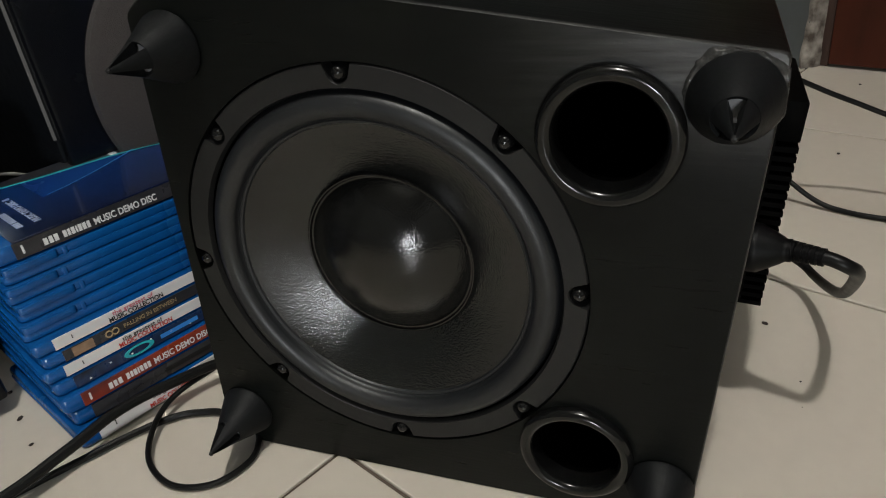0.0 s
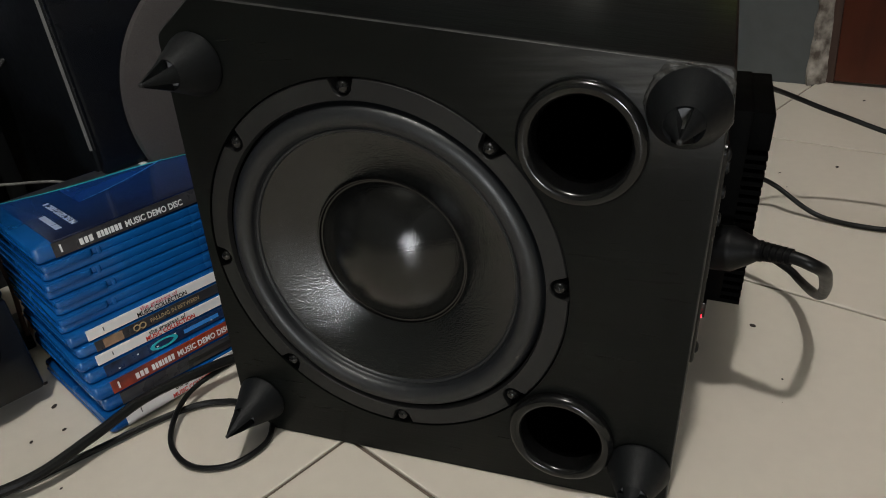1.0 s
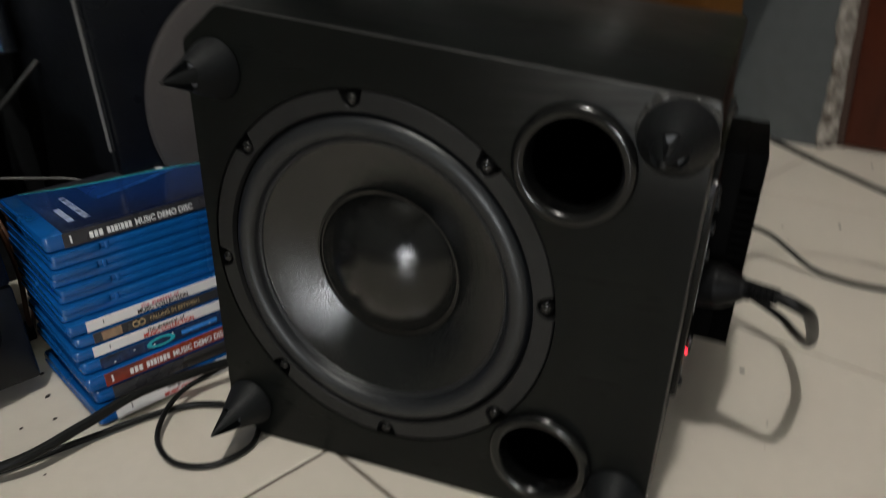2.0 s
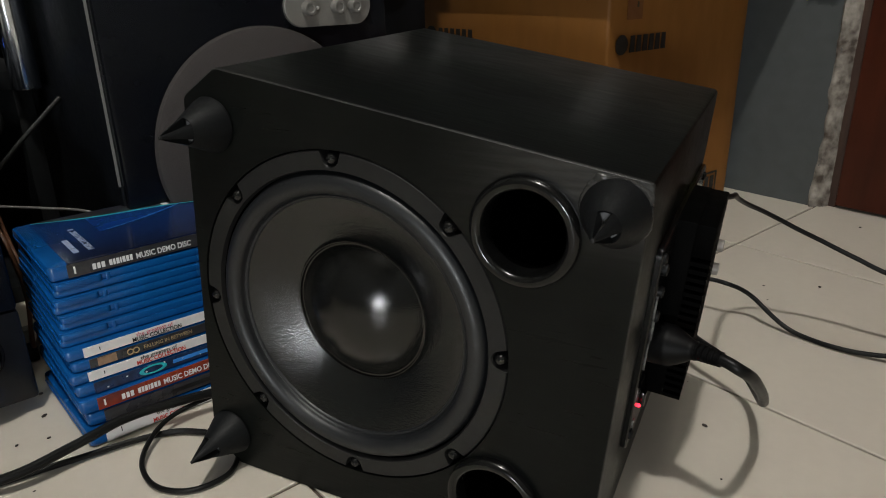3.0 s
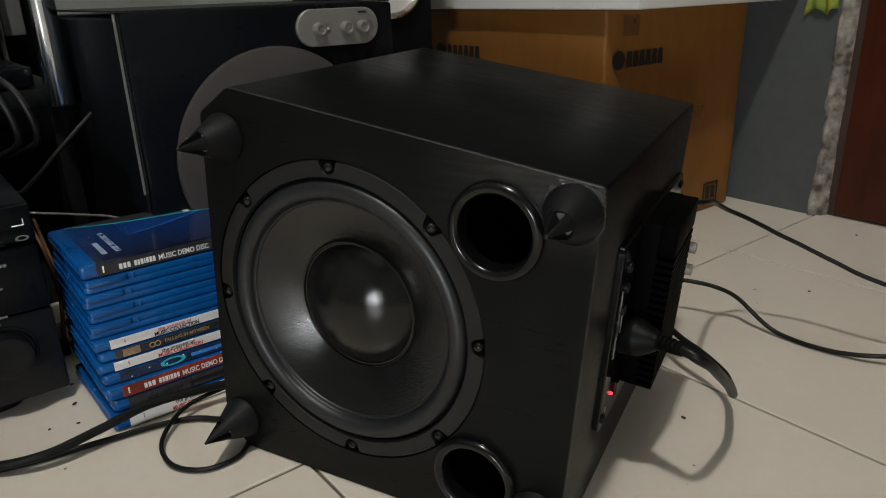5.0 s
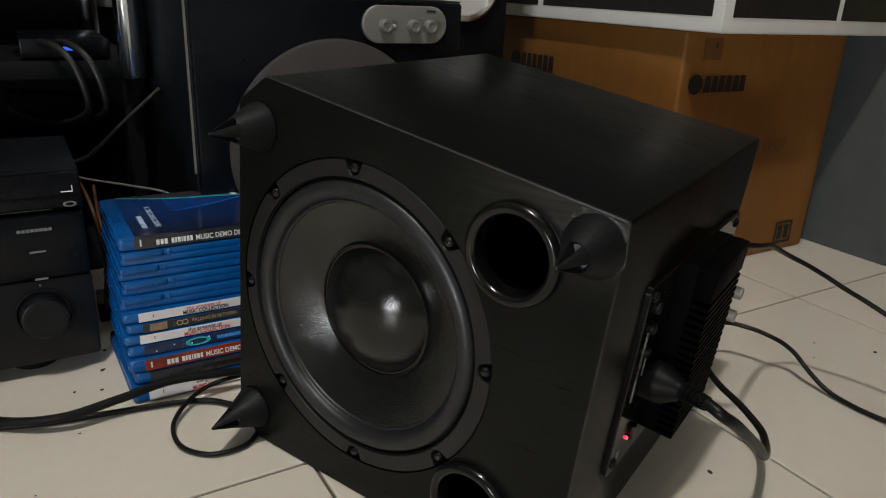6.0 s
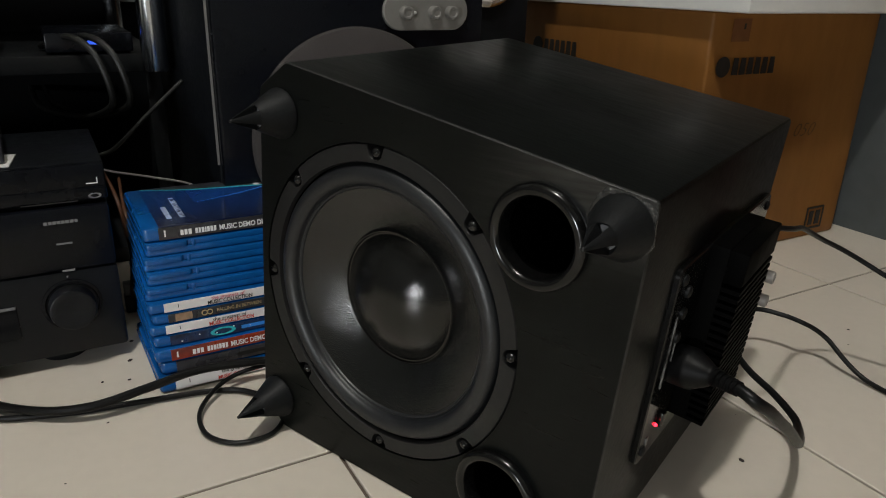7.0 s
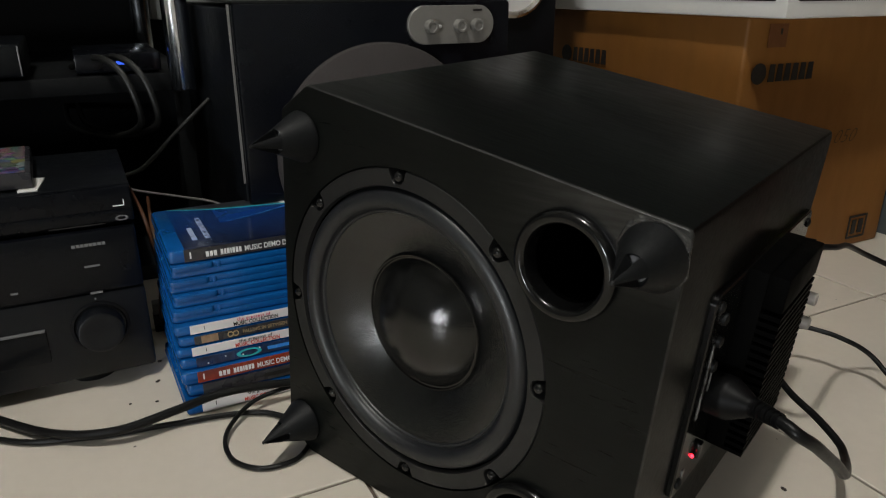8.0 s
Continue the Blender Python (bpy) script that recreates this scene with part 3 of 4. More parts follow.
def slab_bm(x0, x1, y0, y1, z0, z1, r, e=0.0012):
    """A flat slab with upright corners of radius r and softened edges e."""
    bm = bmesh.new()
    e = min(e, (z1 - z0) * 0.45)
    rings = []
    for z, inset in ((z0, e), (z0 + e * 0.3, e * 0.3), (z0 + e, 0), (z1 - e, 0), (z1 - e * 0.3, e * 0.3), (z1, e)):
        ring = []
        for cx, cy, a0 in ((x1 - r, y1 - r, 0), (x0 + r, y1 - r, 90), (x0 + r, y0 + r, 180), (x1 - r, y0 + r, 270)):
            for q in range(5):
                a = radians(a0 + 22.5 * q)
                ring.append(bm.verts.new((cx + (r - min(inset, r * 0.9)) * math.cos(a), cy + (r - min(inset, r * 0.9)) * math.sin(a), z)))
        rings.append(ring)
    n = len(rings[0])
    for p, q in zip(rings, rings[1:]):
        for i in range(n):
            bm.faces.new((p[i], p[(i + 1) % n], q[(i + 1) % n], q[i]))
    bm.faces.new(rings[0])
    bm.faces.new(rings[-1])
    bmesh.ops.recalc_face_normals(bm, faces=bm.faces[:])
    return bm


def disc_case(k, z, t, kind, du, dv, turn, label):
    c = thing("disc_case", room(-0.178 + du, -0.111 + dv, z, turn), label, "disc case", "stack of disc cases")
    W, L = 0.1175, 0.1485
    g = 0.0004
    if kind == "open":
        T = 0.031 + 0.002 * (k % 3)
        part("lower_shell", slab_bm(-W, -0.0004, 0, L, g, t * 0.497, 0.005, 0.0006), M_BLUE, c)
        part("upper_shell", slab_bm(-W, -0.0012, 0.0008, L, t * 0.503, t - g, 0.005, 0.0007), M_BLUE, c)
        part("latch_tab", slab_bm(-0.02, 0.0006, 0.0012, T, t * 0.46, t - g * 2, 0.003), M_BLUE, c)
        part("catch", slab_bm(-0.02, -0.0004, T + 0.0022, T + 0.0055, t * 0.30, t - g * 3, 0.001), M_BLUE, c)
        part("inner_tray", box_bm(-W + 0.003, -0.004, 0.003, L - 0.003, t * 0.40, t * 0.60), M_BLUE, c, smooth=False)
        return c
    part("shell", slab_bm(-W, 0, 0, L, g, t - g, 0.0045, 0.0022), M_BLUE, c)
    part("seam_lip", slab_bm(-W + 0.004, -0.004, -0.0007, 0.01, t * 0.42, t * 0.58, 0.001), M_BLUE, c)
    lab = {"white": M_PAPER, "dark": M_SPDARK, "star": M_SPSTAR, "red": M_SPRED, "top": M_SPDARK, "clear": M_SPDARK}[kind]
    s = part("spine_label", bar_bm(0.0117, L - 0.002, t * 0.10, t * 0.92, 0.0, 0.0004), lab, c, smooth=False)
    h = t * 0.62
    def brand_bars():
        part("mark", bar_bm(0.0158, 0.0170, t * 0.3, t * 0.75, 0, 0.0006), M_WHITEINK, s, smooth=False)
        blob_bars(s, 0.0280, (0.0024, 0.0022, 0.0024), t * 0.27, t * 0.27 + 0.0044, M_WHITEINK, gap=0.0008)
        blob_bars(s, 0.0395, (0.0021, 0.0016, 0.0021, 0.0010, 0.0020, 0.0021, 0.0019), t * 0.27, t * 0.27 + 0.0044, M_WHITEINK, gap=0.0006)
        text_part("title", "MUSIC DEMO DISC", 0.0062, M_WHITEINK, s, Matrix.Translation((0.0006, 0.0585, t * 0.27)) @ ON_SPINE, width=0.0412, bold=0.00012)
    if kind == "top":
        brand_bars()
        # printed cover under clear film
        cov = part("cover", box_bm(-W + 0.003, -0.0004, 0.0125, L - 0.002, t - 0.0008, t + 0.0002), M_COVER, c, "blue and black printed cover")
        def curve(f, q):
            """The printed sweep: q 0 the main line, 1 the crossing one."""
            if q == 0:
                return -0.1115 + 0.040 * f ** 1.15 + 0.0045 * math.sin(5.5 * f)
            return -0.052 - 0.040 * f ** 1.6 + 0.003 * math.sin(4 * f)
        def sheet(name, f0, f1, low, high, lift, mt, n=36):
            bm = bmesh.new()
            prev = None
            for i in range(n + 1):
                f = f0 + (f1 - f0) * i / n
                y = 0.0135 + f * (L - 0.0165)
                p = bm.verts.new((max(-W + 0.0035, low(f)), y, t + lift)), bm.verts.new((high(f), y, t + lift))
                if prev:
                    bm.faces.new((prev[0], prev[1], p[1], p[0]))
                prev = p
            part(name, bm, mt, cov, smooth=False)
        sheet("dark_print", 0, 1, lambda f: -W + 0.0034, lambda f: curve(f, 0), 0.0003, M_SPDARK)
        sheet("light_print", 0.28, 0.80, lambda f: min(curve(f, 0), curve(f, 1) - 0.0002), lambda f: curve(f, 1), 0.0003, M_COVERLIGHT)
        sheet("swoosh", 0.0, 1, lambda f: curve(f, 0) - 0.0008 - 0.0012 * math.sin(math.pi * f), lambda f: curve(f, 0) + 0.0008 + 0.0010 * math.sin(math.pi * f), 0.0005, M_TEAL)
        sheet("swoosh", 0.30, 1, lambda f: curve(f, 1) - 0.0010 * f, lambda f: curve(f, 1) + 0.0008 * f, 0.0006, M_SKY)
        text_part("cover_title", "MUSIC DEMO DISC  8", 0.0062, M_PALEINK, cov, Matrix.Translation((-0.018, 0.036, t + 0.0004)) @ ON_COVER, width=0.058, bold=0.0001)
        for x0 in (-0.018, -0.029):
            for q in range(3 if x0 > -0.02 else 7):
                xx = x0 - q * 0.0033
                part("bar", box_bm(xx - 0.0024, xx, 0.0215, 0.0255, t, t + 0.0005), M_PALEINK, cov, smooth=False)
        for q in range(3):
            part("bar", box_bm(-0.102 + q * 0.0050, -0.0982 + q * 0.0050, 0.112, 0.117, t, t + 0.0005), M_WHITEINK, cov, smooth=False)
    elif kind == "red":
        brand_bars()
    elif kind == "white":
        ink = M_PINK if k > 6 else M_REDINK
        text_part("title", "MUSIC COLLECTION", 0.0046, M_INK if k > 6 else M_REDINK, s, Matrix.Translation((0.0006, 0.045, t * 0.16)) @ ON_SPINE, width=0.036, bold=0.0001)
        text_part("subtitle", "the greatest of", 0.0044, ink if k > 6 else M_INK, s, Matrix.Translation((0.0006, 0.048, t * 0.56)) @ ON_SPINE, width=0.027)
        part("mark", bar_bm(0.0222, 0.0228, t * 0.4, t * 0.7, 0, 0.0006), M_INK, s, smooth=False)
    elif kind == "dark":
        text_part("title", "FALLING IN BETWEEN", 0.0042, M_GOLDINK, s, Matrix.Translation((0.0006, 0.0495, t * 0.36)) @ ON_SPINE, width=0.036)
        part("picture", bar_bm(0.017, 0.030, t * 0.14, t * 0.88, 0, 0.0005), M_BROWNPRINT, s, smooth=False)
        for q in range(2):
            bm = lathe([(0.0024, 0.0), (0.0024, 0.0006), (0.0017, 0.0006), (0.0017, 0)], 20, axis="x", origin=(0.0003, 0.0395 + q * 0.0042, t * 0.5))
            part("emblem", bm, M_GOLDINK, s, smooth=False)
    elif kind == "star":
        bm = lathe([(0.0046, 0.0), (0.0046, 0.0006), (0.0032, 0.0006), (0.0032, 0)], 24, axis="x")
        bm.transform(Matrix.Translation((0.0003, 0.053, t * 0.5)) @ Matrix.Diagonal((1, 2.2, 0.75, 1)))
        part("emblem", bm, M_TEAL, s, smooth=False)
        for q in range(9):
            y = 0.02 + (q * 0.0137) % 0.115
            part("star", bar_bm(y, y + 0.0012, t * (0.25 + 0.06 * (q * 5 % 8)), t * (0.25 + 0.06 * (q * 5 % 8)) + 0.001, 0, 0.0006), M_WHITEINK, s, smooth=False)
        part("bar", bar_bm(0.068, 0.095, t * 0.35, t * 0.65, 0, 0.0006), M_SKY, s, smooth=False)
    elif kind == "clear":
        part("bar", bar_bm(0.06, 0.110, t * 0.35, t * 0.65, 0, 0.0006), M_GREYCABLE, s, smooth=False)
    return c


M_COVER = bpy.data.materials.new("cover_print")
M_COVER.use_nodes = True
_nt = M_COVER.node_tree
_b = _nt.nodes["Principled BSDF"]
_b.inputs["Roughness"].default_value, _b.inputs["Coat Weight"].default_value = 0.22, 0.4
_tc, _sx, _no = _nt.nodes.new("ShaderNodeTexCoord"), _nt.nodes.new("ShaderNodeSeparateXYZ"), _nt.nodes.new("ShaderNodeTexNoise")
_no.inputs["Scale"].default_value = 18
_nt.links.new(_tc.outputs["Object"], _sx.inputs[0])
_nt.links.new(_tc.outputs["Object"], _no.inputs["Vector"])
_ma = _nt.nodes.new("ShaderNodeMath")
_ma.operation, _ma.inputs[1].default_value = "MULTIPLY_ADD", 0.03
_nt.links.new(_no.outputs["Fac"], _ma.inputs[0])
_nt.links.new(_sx.outputs["X"], _ma.inputs[2])
_mr = _nt.nodes.new("ShaderNodeMapRange")
_mr.inputs["From Min"].default_value, _mr.inputs["From Max"].default_value = -0.125, 0.015
_nt.links.new(_ma.outputs[0], _mr.inputs["Value"])
_rp = _nt.nodes.new("ShaderNodeValToRGB")
for _pos, _col in ((0.30, (0.006, 0.035, 0.15, 1)), (0.55, (0.007, 0.028, 0.12, 1)), (0.75, (0.008, 0.022, 0.085, 1)), (0.95, (0.008, 0.014, 0.045, 1))):
    _e = _rp.color_ramp.elements.new(_pos)
    _e.color = _col
_rp.color_ramp.elements.remove(_rp.color_ramp.elements[0])
_rp.color_ramp.elements.remove(_rp.color_ramp.elements[-1])
_nt.links.new(_mr.outputs[0], _rp.inputs[0])
_nt.links.new(_rp.outputs[0], _b.inputs["Base Color"])
M_TEAL = mat("teal_print", (0.03, 0.42, 0.48), 0.3, vary=0.2)
M_COVERLIGHT = mat("light_blue_print", (0.008, 0.055, 0.24), 0.25, color2=(0.006, 0.030, 0.16), scale=20, blotch=14)
M_SKY = mat("sky_print", (0.05, 0.28, 0.75), 0.3, vary=0.2)
M_PALEINK = mat("pale_ink", (0.38, 0.45, 0.62), 0.4, vary=0.05)
M_GOLDINK = mat("gold_ink", (0.42, 0.30, 0.16), 0.5, vary=0.1)
M_BROWNPRINT = mat("brown_print", (0.25, 0.16, 0.10), 0.4, vary=0.5, scale=150)

CASES = [  # thickness, kind, shift along u and v, turn, label
    (0.0132, "white", 0.006, 0, 1.5, "blue plastic disc case with a white spine under the stack"),
    (0.0112, "clear", 0.000, 0.003, -0.5, "blue plastic disc case with a dark spine"),
    (0.0112, "red", 0.001, 0, 0.6, "blue plastic disc case with a red printed spine"),
    (0.0098, "star", -0.004, 0.001, 0.2, "blue plastic disc case with a starry night-blue spine"),
    (0.0086, "white", -0.0055, -0.001, -0.2, "blue plastic disc case with a white spine and red letters"),
    (0.0086, "dark", -0.007, 0.002, 0.4, "blue plastic disc case with a black spine and gold letters"),
    (0.0088, "white", -0.009, 0, 0.0, "blue plastic disc case with a white spine and pink letters"),
    (0.0110, "open", -0.016, 0.0, -0.6, "plain blue plastic disc case showing its opening edge"),
    (0.0110, "open", -0.0195, 0.003, 0.5, "plain blue plastic disc case showing its opening edge"),
    (0.0112, "open", -0.0235, 0.002, -0.3, "plain blue plastic disc case showing its opening edge"),
    (0.0112, "open", -0.026, 0.005, 0.2, "plain blue plastic disc case showing its opening edge"),
    (0.0120, "top", -0.028, 0.005, 0.4, "blue disc case with a blue-black cover topping the stack"),
]
_z = 0.0
for _k, (_t, _kind, _du, _dv, _turn, _label) in enumerate(CASES):
    disc_case(_k + (10 if _k == 6 else 0), _z, _t, _kind, _du, _dv, _turn, _label)
    _z += _t

# ---- second subwoofer, with a round grille ----
def speaker_cabinet():
    s = thing("speaker_cabinet", room(-0.301, 0, 0), "glossy black speaker cabinet with a round grey grille and silver controls", "speaker")
    part("body", box_bm(-0.32, -0.012, -0.022, 0.259, 0.014, 0.302, 0.004), M_SATINBLACK, s)
    part("baffle", box_bm(-0.012, 0, -0.020, 0.257, 0.014, 0.306, 0.003), M_GLOSSBLACK, s, "gloss black front panel")
    # Pale strip draws the gleam on this edge, down to where it fades.
    part("edge_gleam", box_bm(-0.0129, -0.0118, -0.0226, -0.0205, 0.146, 0.305), M_PALEWIRE, s, "thin pale strip painted as the edge's gleam")
    part("top_trim", box_bm(-0.25, -0.004, -0.0195, 0.2565, 0.3062, 0.3078), M_GREYCABLE, s)
    bm = lathe([(0.104, 0.0), (0.106, 0.003), (0.1045, 0.0075), (0.098, 0.0105), (0.06, 0.014), (0.0002, 0.0155)], 96, axis="x", origin=(0, 0.113, 0.1645))
    part("grille", bm, M_GREYCLOTH, s, "grey cloth round grille")
    bm = rounded_plate_bm(0.094, 0.036, 0.004, 0.0178, 10)
    bm.transform(Matrix.Translation((0, 0.189, 0.2842)) @ Matrix(((0, -1, 0, 0), (1, 0, 0, 0), (0, 0, 1, 0), (0, 0, 0, 1))))
    panel = part("control_panel", bm, M_SILVER, s, "silver oval control panel")
    for y, r in ((0.165, 0.0066), (0.1965, 0.0066), (0.2155, 0.0066)):
        bm = lathe([(r, 0.0035), (r, 0.010), (r * 0.86, 0.0118), (r * 0.6, 0.0118), (r * 0.5, 0.0108), (0.0001, 0.0108)], 28, axis="x", origin=(0, y, 0.283))
        part("knob", bm, M_SILVER, panel)
    part("indicator", lathe([(0.0016, 0.0035), (0.0016, 0.0052), (0.0001, 0.0055)], 12, axis="x", origin=(0, 0.1755, 0.283)), M_WHITEINK, panel)
    part("bar", box_bm(0.0035, 0.0046, 0.212, 0.222, 0.2965, 0.2985), M_INK, panel, smooth=False)
    for y in (0.01, 0.225):
        for x in (-0.03, -0.29):
            part("foot", lathe([(0.014, 0), (0.014, 0.015)], 20, axis="z", close=True, origin=(x, y, 0)), M_MATTE, s)


speaker_cabinet()


def tall_speaker():
    s = thing("tall_speaker", room(-0.36, 0.272, 0), "tall black speaker with a silver-rimmed pale cone", "speaker")
    part("body", box_bm(-0.2, 0, 0, 0.085, 0, 0.62, 0.004), M_SATINBLACK, s)
    bm = lathe([(0.044, 0.0), (0.044, 0.006), (0.041, 0.008), (0.038, 0.006), (0.037, 0.002)], 48, axis="x", origin=(0, 0.024, 0.33))
    part("rim", bm, M_STEEL, s, "silver ring")
    part("cone", lathe([(0.038, 0.003), (0.02, 0.0015), (0.0002, 0.001)], 48, axis="x", origin=(0, 0.024, 0.33)), M_PAPER, s, "pale cone")


tall_speaker()

# ---- cartons ----
def lettershapes(parent, m, w, h, material, name="logo_bar"):
    """A round emblem and six plain blocks in place of a brand name."""
    bm = lathe([(h * 0.6, 0), (h * 0.6, 0.0005), (0.0001, 0.0005)], 28, axis="z", origin=(h * 0.6, h * 0.5, 0))
    bm.transform(m)
    part("emblem", bm, material, parent, smooth=False)
    x = h * 1.40
    lw = (w - x) / 6
    for k in range(6):
        bm = bmesh.new()
        a, b = x + k * lw, x + (k + 0.80) * lw
        lo = [bm.verts.new((a, 0, 0)), bm.verts.new((b, 0, 0)), bm.verts.new((b - lw * 0.06, h, 0)), bm.verts.new((a + lw * 0.12, h, 0))]
        hi = [bm.verts.new(v.co + Vector((0, 0, 0.0005))) for v in lo]
        bm.faces.new(hi)
        for q in range(4):
            bm.faces.new((lo[q], lo[(q + 1) % 4], hi[(q + 1) % 4], hi[q]))
        bm.transform(m)
        part(name, bm, material, parent, smooth=False)


def carton():
    c = thing("carton", room(-0.191, 0.477, 0), "large brown cardboard carton with black printing, standing by the wall", "carton")
    W, D, H = 0.36, 0.30, 0.289
    bm = box_bm(-W, 0, 0, D, 0, H, 0.004, 3)
    bmesh.ops.subdivide_edges(bm, edges=[e for e in bm.edges if e.calc_length() > 0.1], cuts=12, use_grid_fill=True)
    for v in bm.verts:
        d = 0.0016 * noise.noise(v.co * 9) + 0.0008 * noise.noise(v.co * 31)
        if v.co.z > 0.01:
            v.co += Vector((d, -d, 0))
    part("body", bm, M_CARD, c, "brown corrugated cardboard")
    right = Matrix(((0, 0, 1, 0.0016), (1, 0, 0, 0), (0, 1, 0, 0), (0, 0, 0, 1)))
    front = Matrix(((1, 0, 0, 0), (0, 0, -1, -0.0016), (0, 1, 0, 0), (0, 0, 0, 1)))
    lettershapes(c, right @ Matrix.Translation((0.012, 0.222, 0)), 0.099, 0.0185, M_INK)
    lettershapes(c, front @ Matrix.Translation((-0.316, 0.222, 0)), 0.099, 0.0185, M_INK)
    text_part("handwriting", "050", 0.024, M_PEN, c, right @ Matrix.Translation((0.170, 0.142, 0.0002)), shear=0.4, width=0.040, bold=-0.0006)
    # handling marks
    fr = right @ Matrix.Translation((0.231, 0.011, 0))
    for x0, x1, y0, y1 in ((0, 0.036, 0, 0.0025), (0, 0.036, 0.0285, 0.031), (0, 0.0025, 0.0025, 0.0285), (0.0335, 0.036, 0.0025, 0.0285), (0.007, 0.015, 0.006, 0.025), (0.020, 0.029, 0.006, 0.025)):
        bm = box_bm(x0, x1, y0, y1, -0.0004, 0.0004)
        bm.transform(fr)
        part("handling_mark", bm, M_INK, c, smooth=False)
    bm = box_bm(0.03, 0.058, 0.258, 0.282, -0.0004, 0.0005)
    bm.transform(right)
    part("faded_stamp", bm, M_STAMP, c, smooth=False)
    bm = box_bm(0.047, 0.050, 0.271, 0.277, 0.0004, 0.0008)
    bm.transform(right)
    part("stamp_dot", bm, M_INK, c, smooth=False)


M_PEN = mat("pen_line", (0.07, 0.035, 0.012), 0.7, vary=0.2)
M_STAMP = mat("faded_stamp", (0.13, 0.045, 0.010), 0.7, vary=0.15, scale=80)
carton()


def white_carton():
    c = thing("white_carton", room(-0.135, 0.46, 0.2895), "white carton with black printed panels lying on the brown carton", "carton")
    W, D, H = 0.62, 0.40, 0.17
    part("body", box_bm(-W, 0, 0, D, 0, H, 0.003), M_WHITECARD, c)
    for x0, x1 in ((-W + 0.012, -0.30), (-0.288, -0.014)):
        part("print_panel", box_bm(x0, x1, -0.0008, 0.001, 0.016, H - 0.012), M_INK, c, "black printed panel", smooth=False)
    for y0, y1 in ((0.014, 0.19), (0.20, D - 0.014)):
        part("print_panel", box_bm(-0.001, 0.0008, y0, y1, 0.016, H - 0.012), M_INK, c, "black printed panel", smooth=False)


white_carton()

# ---- receiver, disc player, rack ----
def receiver():
    r = thing("receiver", room(-0.251, -0.124, 0), "black audio receiver with a large volume knob, standing on the tiles", "receiver")
    W, H0, H1 = 0.38, 0.012, 0.139
    part("chassis", box_bm(-0.30, -0.012, -W, 0, H0, H1, 0.002), M_SATINBLACK, r)
    part("front_panel", box_bm(-0.013, 0, -W, 0.0, H0, 0.086, 0.003), M_PANEL, r, "satin black lower front panel")
    part("display_panel", box_bm(-0.013, 0.0004, -W, 0.0, 0.0866, H1, 0.003), M_GLOSSBLACK, r, "gloss black display strip")
    ky, kz = -0.0375, 0.057
    knob = part("volume_knob", lathe([(0.0175, 0.0), (0.0175, 0.012), (0.0168, 0.0142), (0.0155, 0.0148), (0.012, 0.0142), (0.0001, 0.0136)], 64, axis="x", origin=(0, ky, kz)), M_PANEL, r, "large black volume knob")
    part("knob_ring", lathe([(0.0225, -0.001), (0.0222, 0.0012), (0.0200, 0.0016), (0.0182, -0.001)], 64, axis="x", origin=(0, ky, kz)), M_GLOSSBLACK, knob)
    flap = part("flap", box_bm(-0.004, 0.0016, -0.33, -0.077, 0.034, 0.0625, 0.0012), M_GLOSSBLACK, r, "drop-down flap")
    part("flap_edge", box_bm(0.0, 0.0028, -0.33, -0.0775, 0.0612, 0.0632, 0.0006), M_STEEL2, flap)
    y = -0.0480
    for w in (0.0028, 0.0026, 0.0024, 0.0026, 0.0024, 0.0028, 0.0028, 0.0024):
        part("name_bar", box_bm(0.0, 0.0009, y, y + w, 0.1268, 0.1292), M_STEEL2, r, smooth=False)
        y += w + 0.0005
    for a, b, z in ((-0.0415, -0.030, 0.1095), (-0.0407, -0.0315, 0.0864), (-0.095, -0.090, 0.0964)):
        part("button", box_bm(0.0, 0.0012, a, b, z, z + 0.0014), M_STEEL2, r, smooth=False)
    part("pointer", box_bm(0.0, 0.0014, -0.0385, -0.0372, 0.0812, 0.0824), M_STEEL2, r, smooth=False)
    for y in (-0.05, -W + 0.05):
        for x in (-0.035, -0.27):
            part("foot", lathe([(0.018, 0), (0.019, 0.004), (0.019, 0.013)], 28, axis="z", close=True, origin=(x, y, 0)), M_MATTE, r)


M_PANEL = mat("brushed_black_panel", (0.0042, 0.0050, 0.0068), 0.36, spec=0.3, vary=0.15, scale=120, stretch=(1, 0.2, 6))
M_STEEL2 = mat("grey_print", (0.16, 0.16, 0.165), 0.4, metal=0.0, vary=0.1)
receiver()


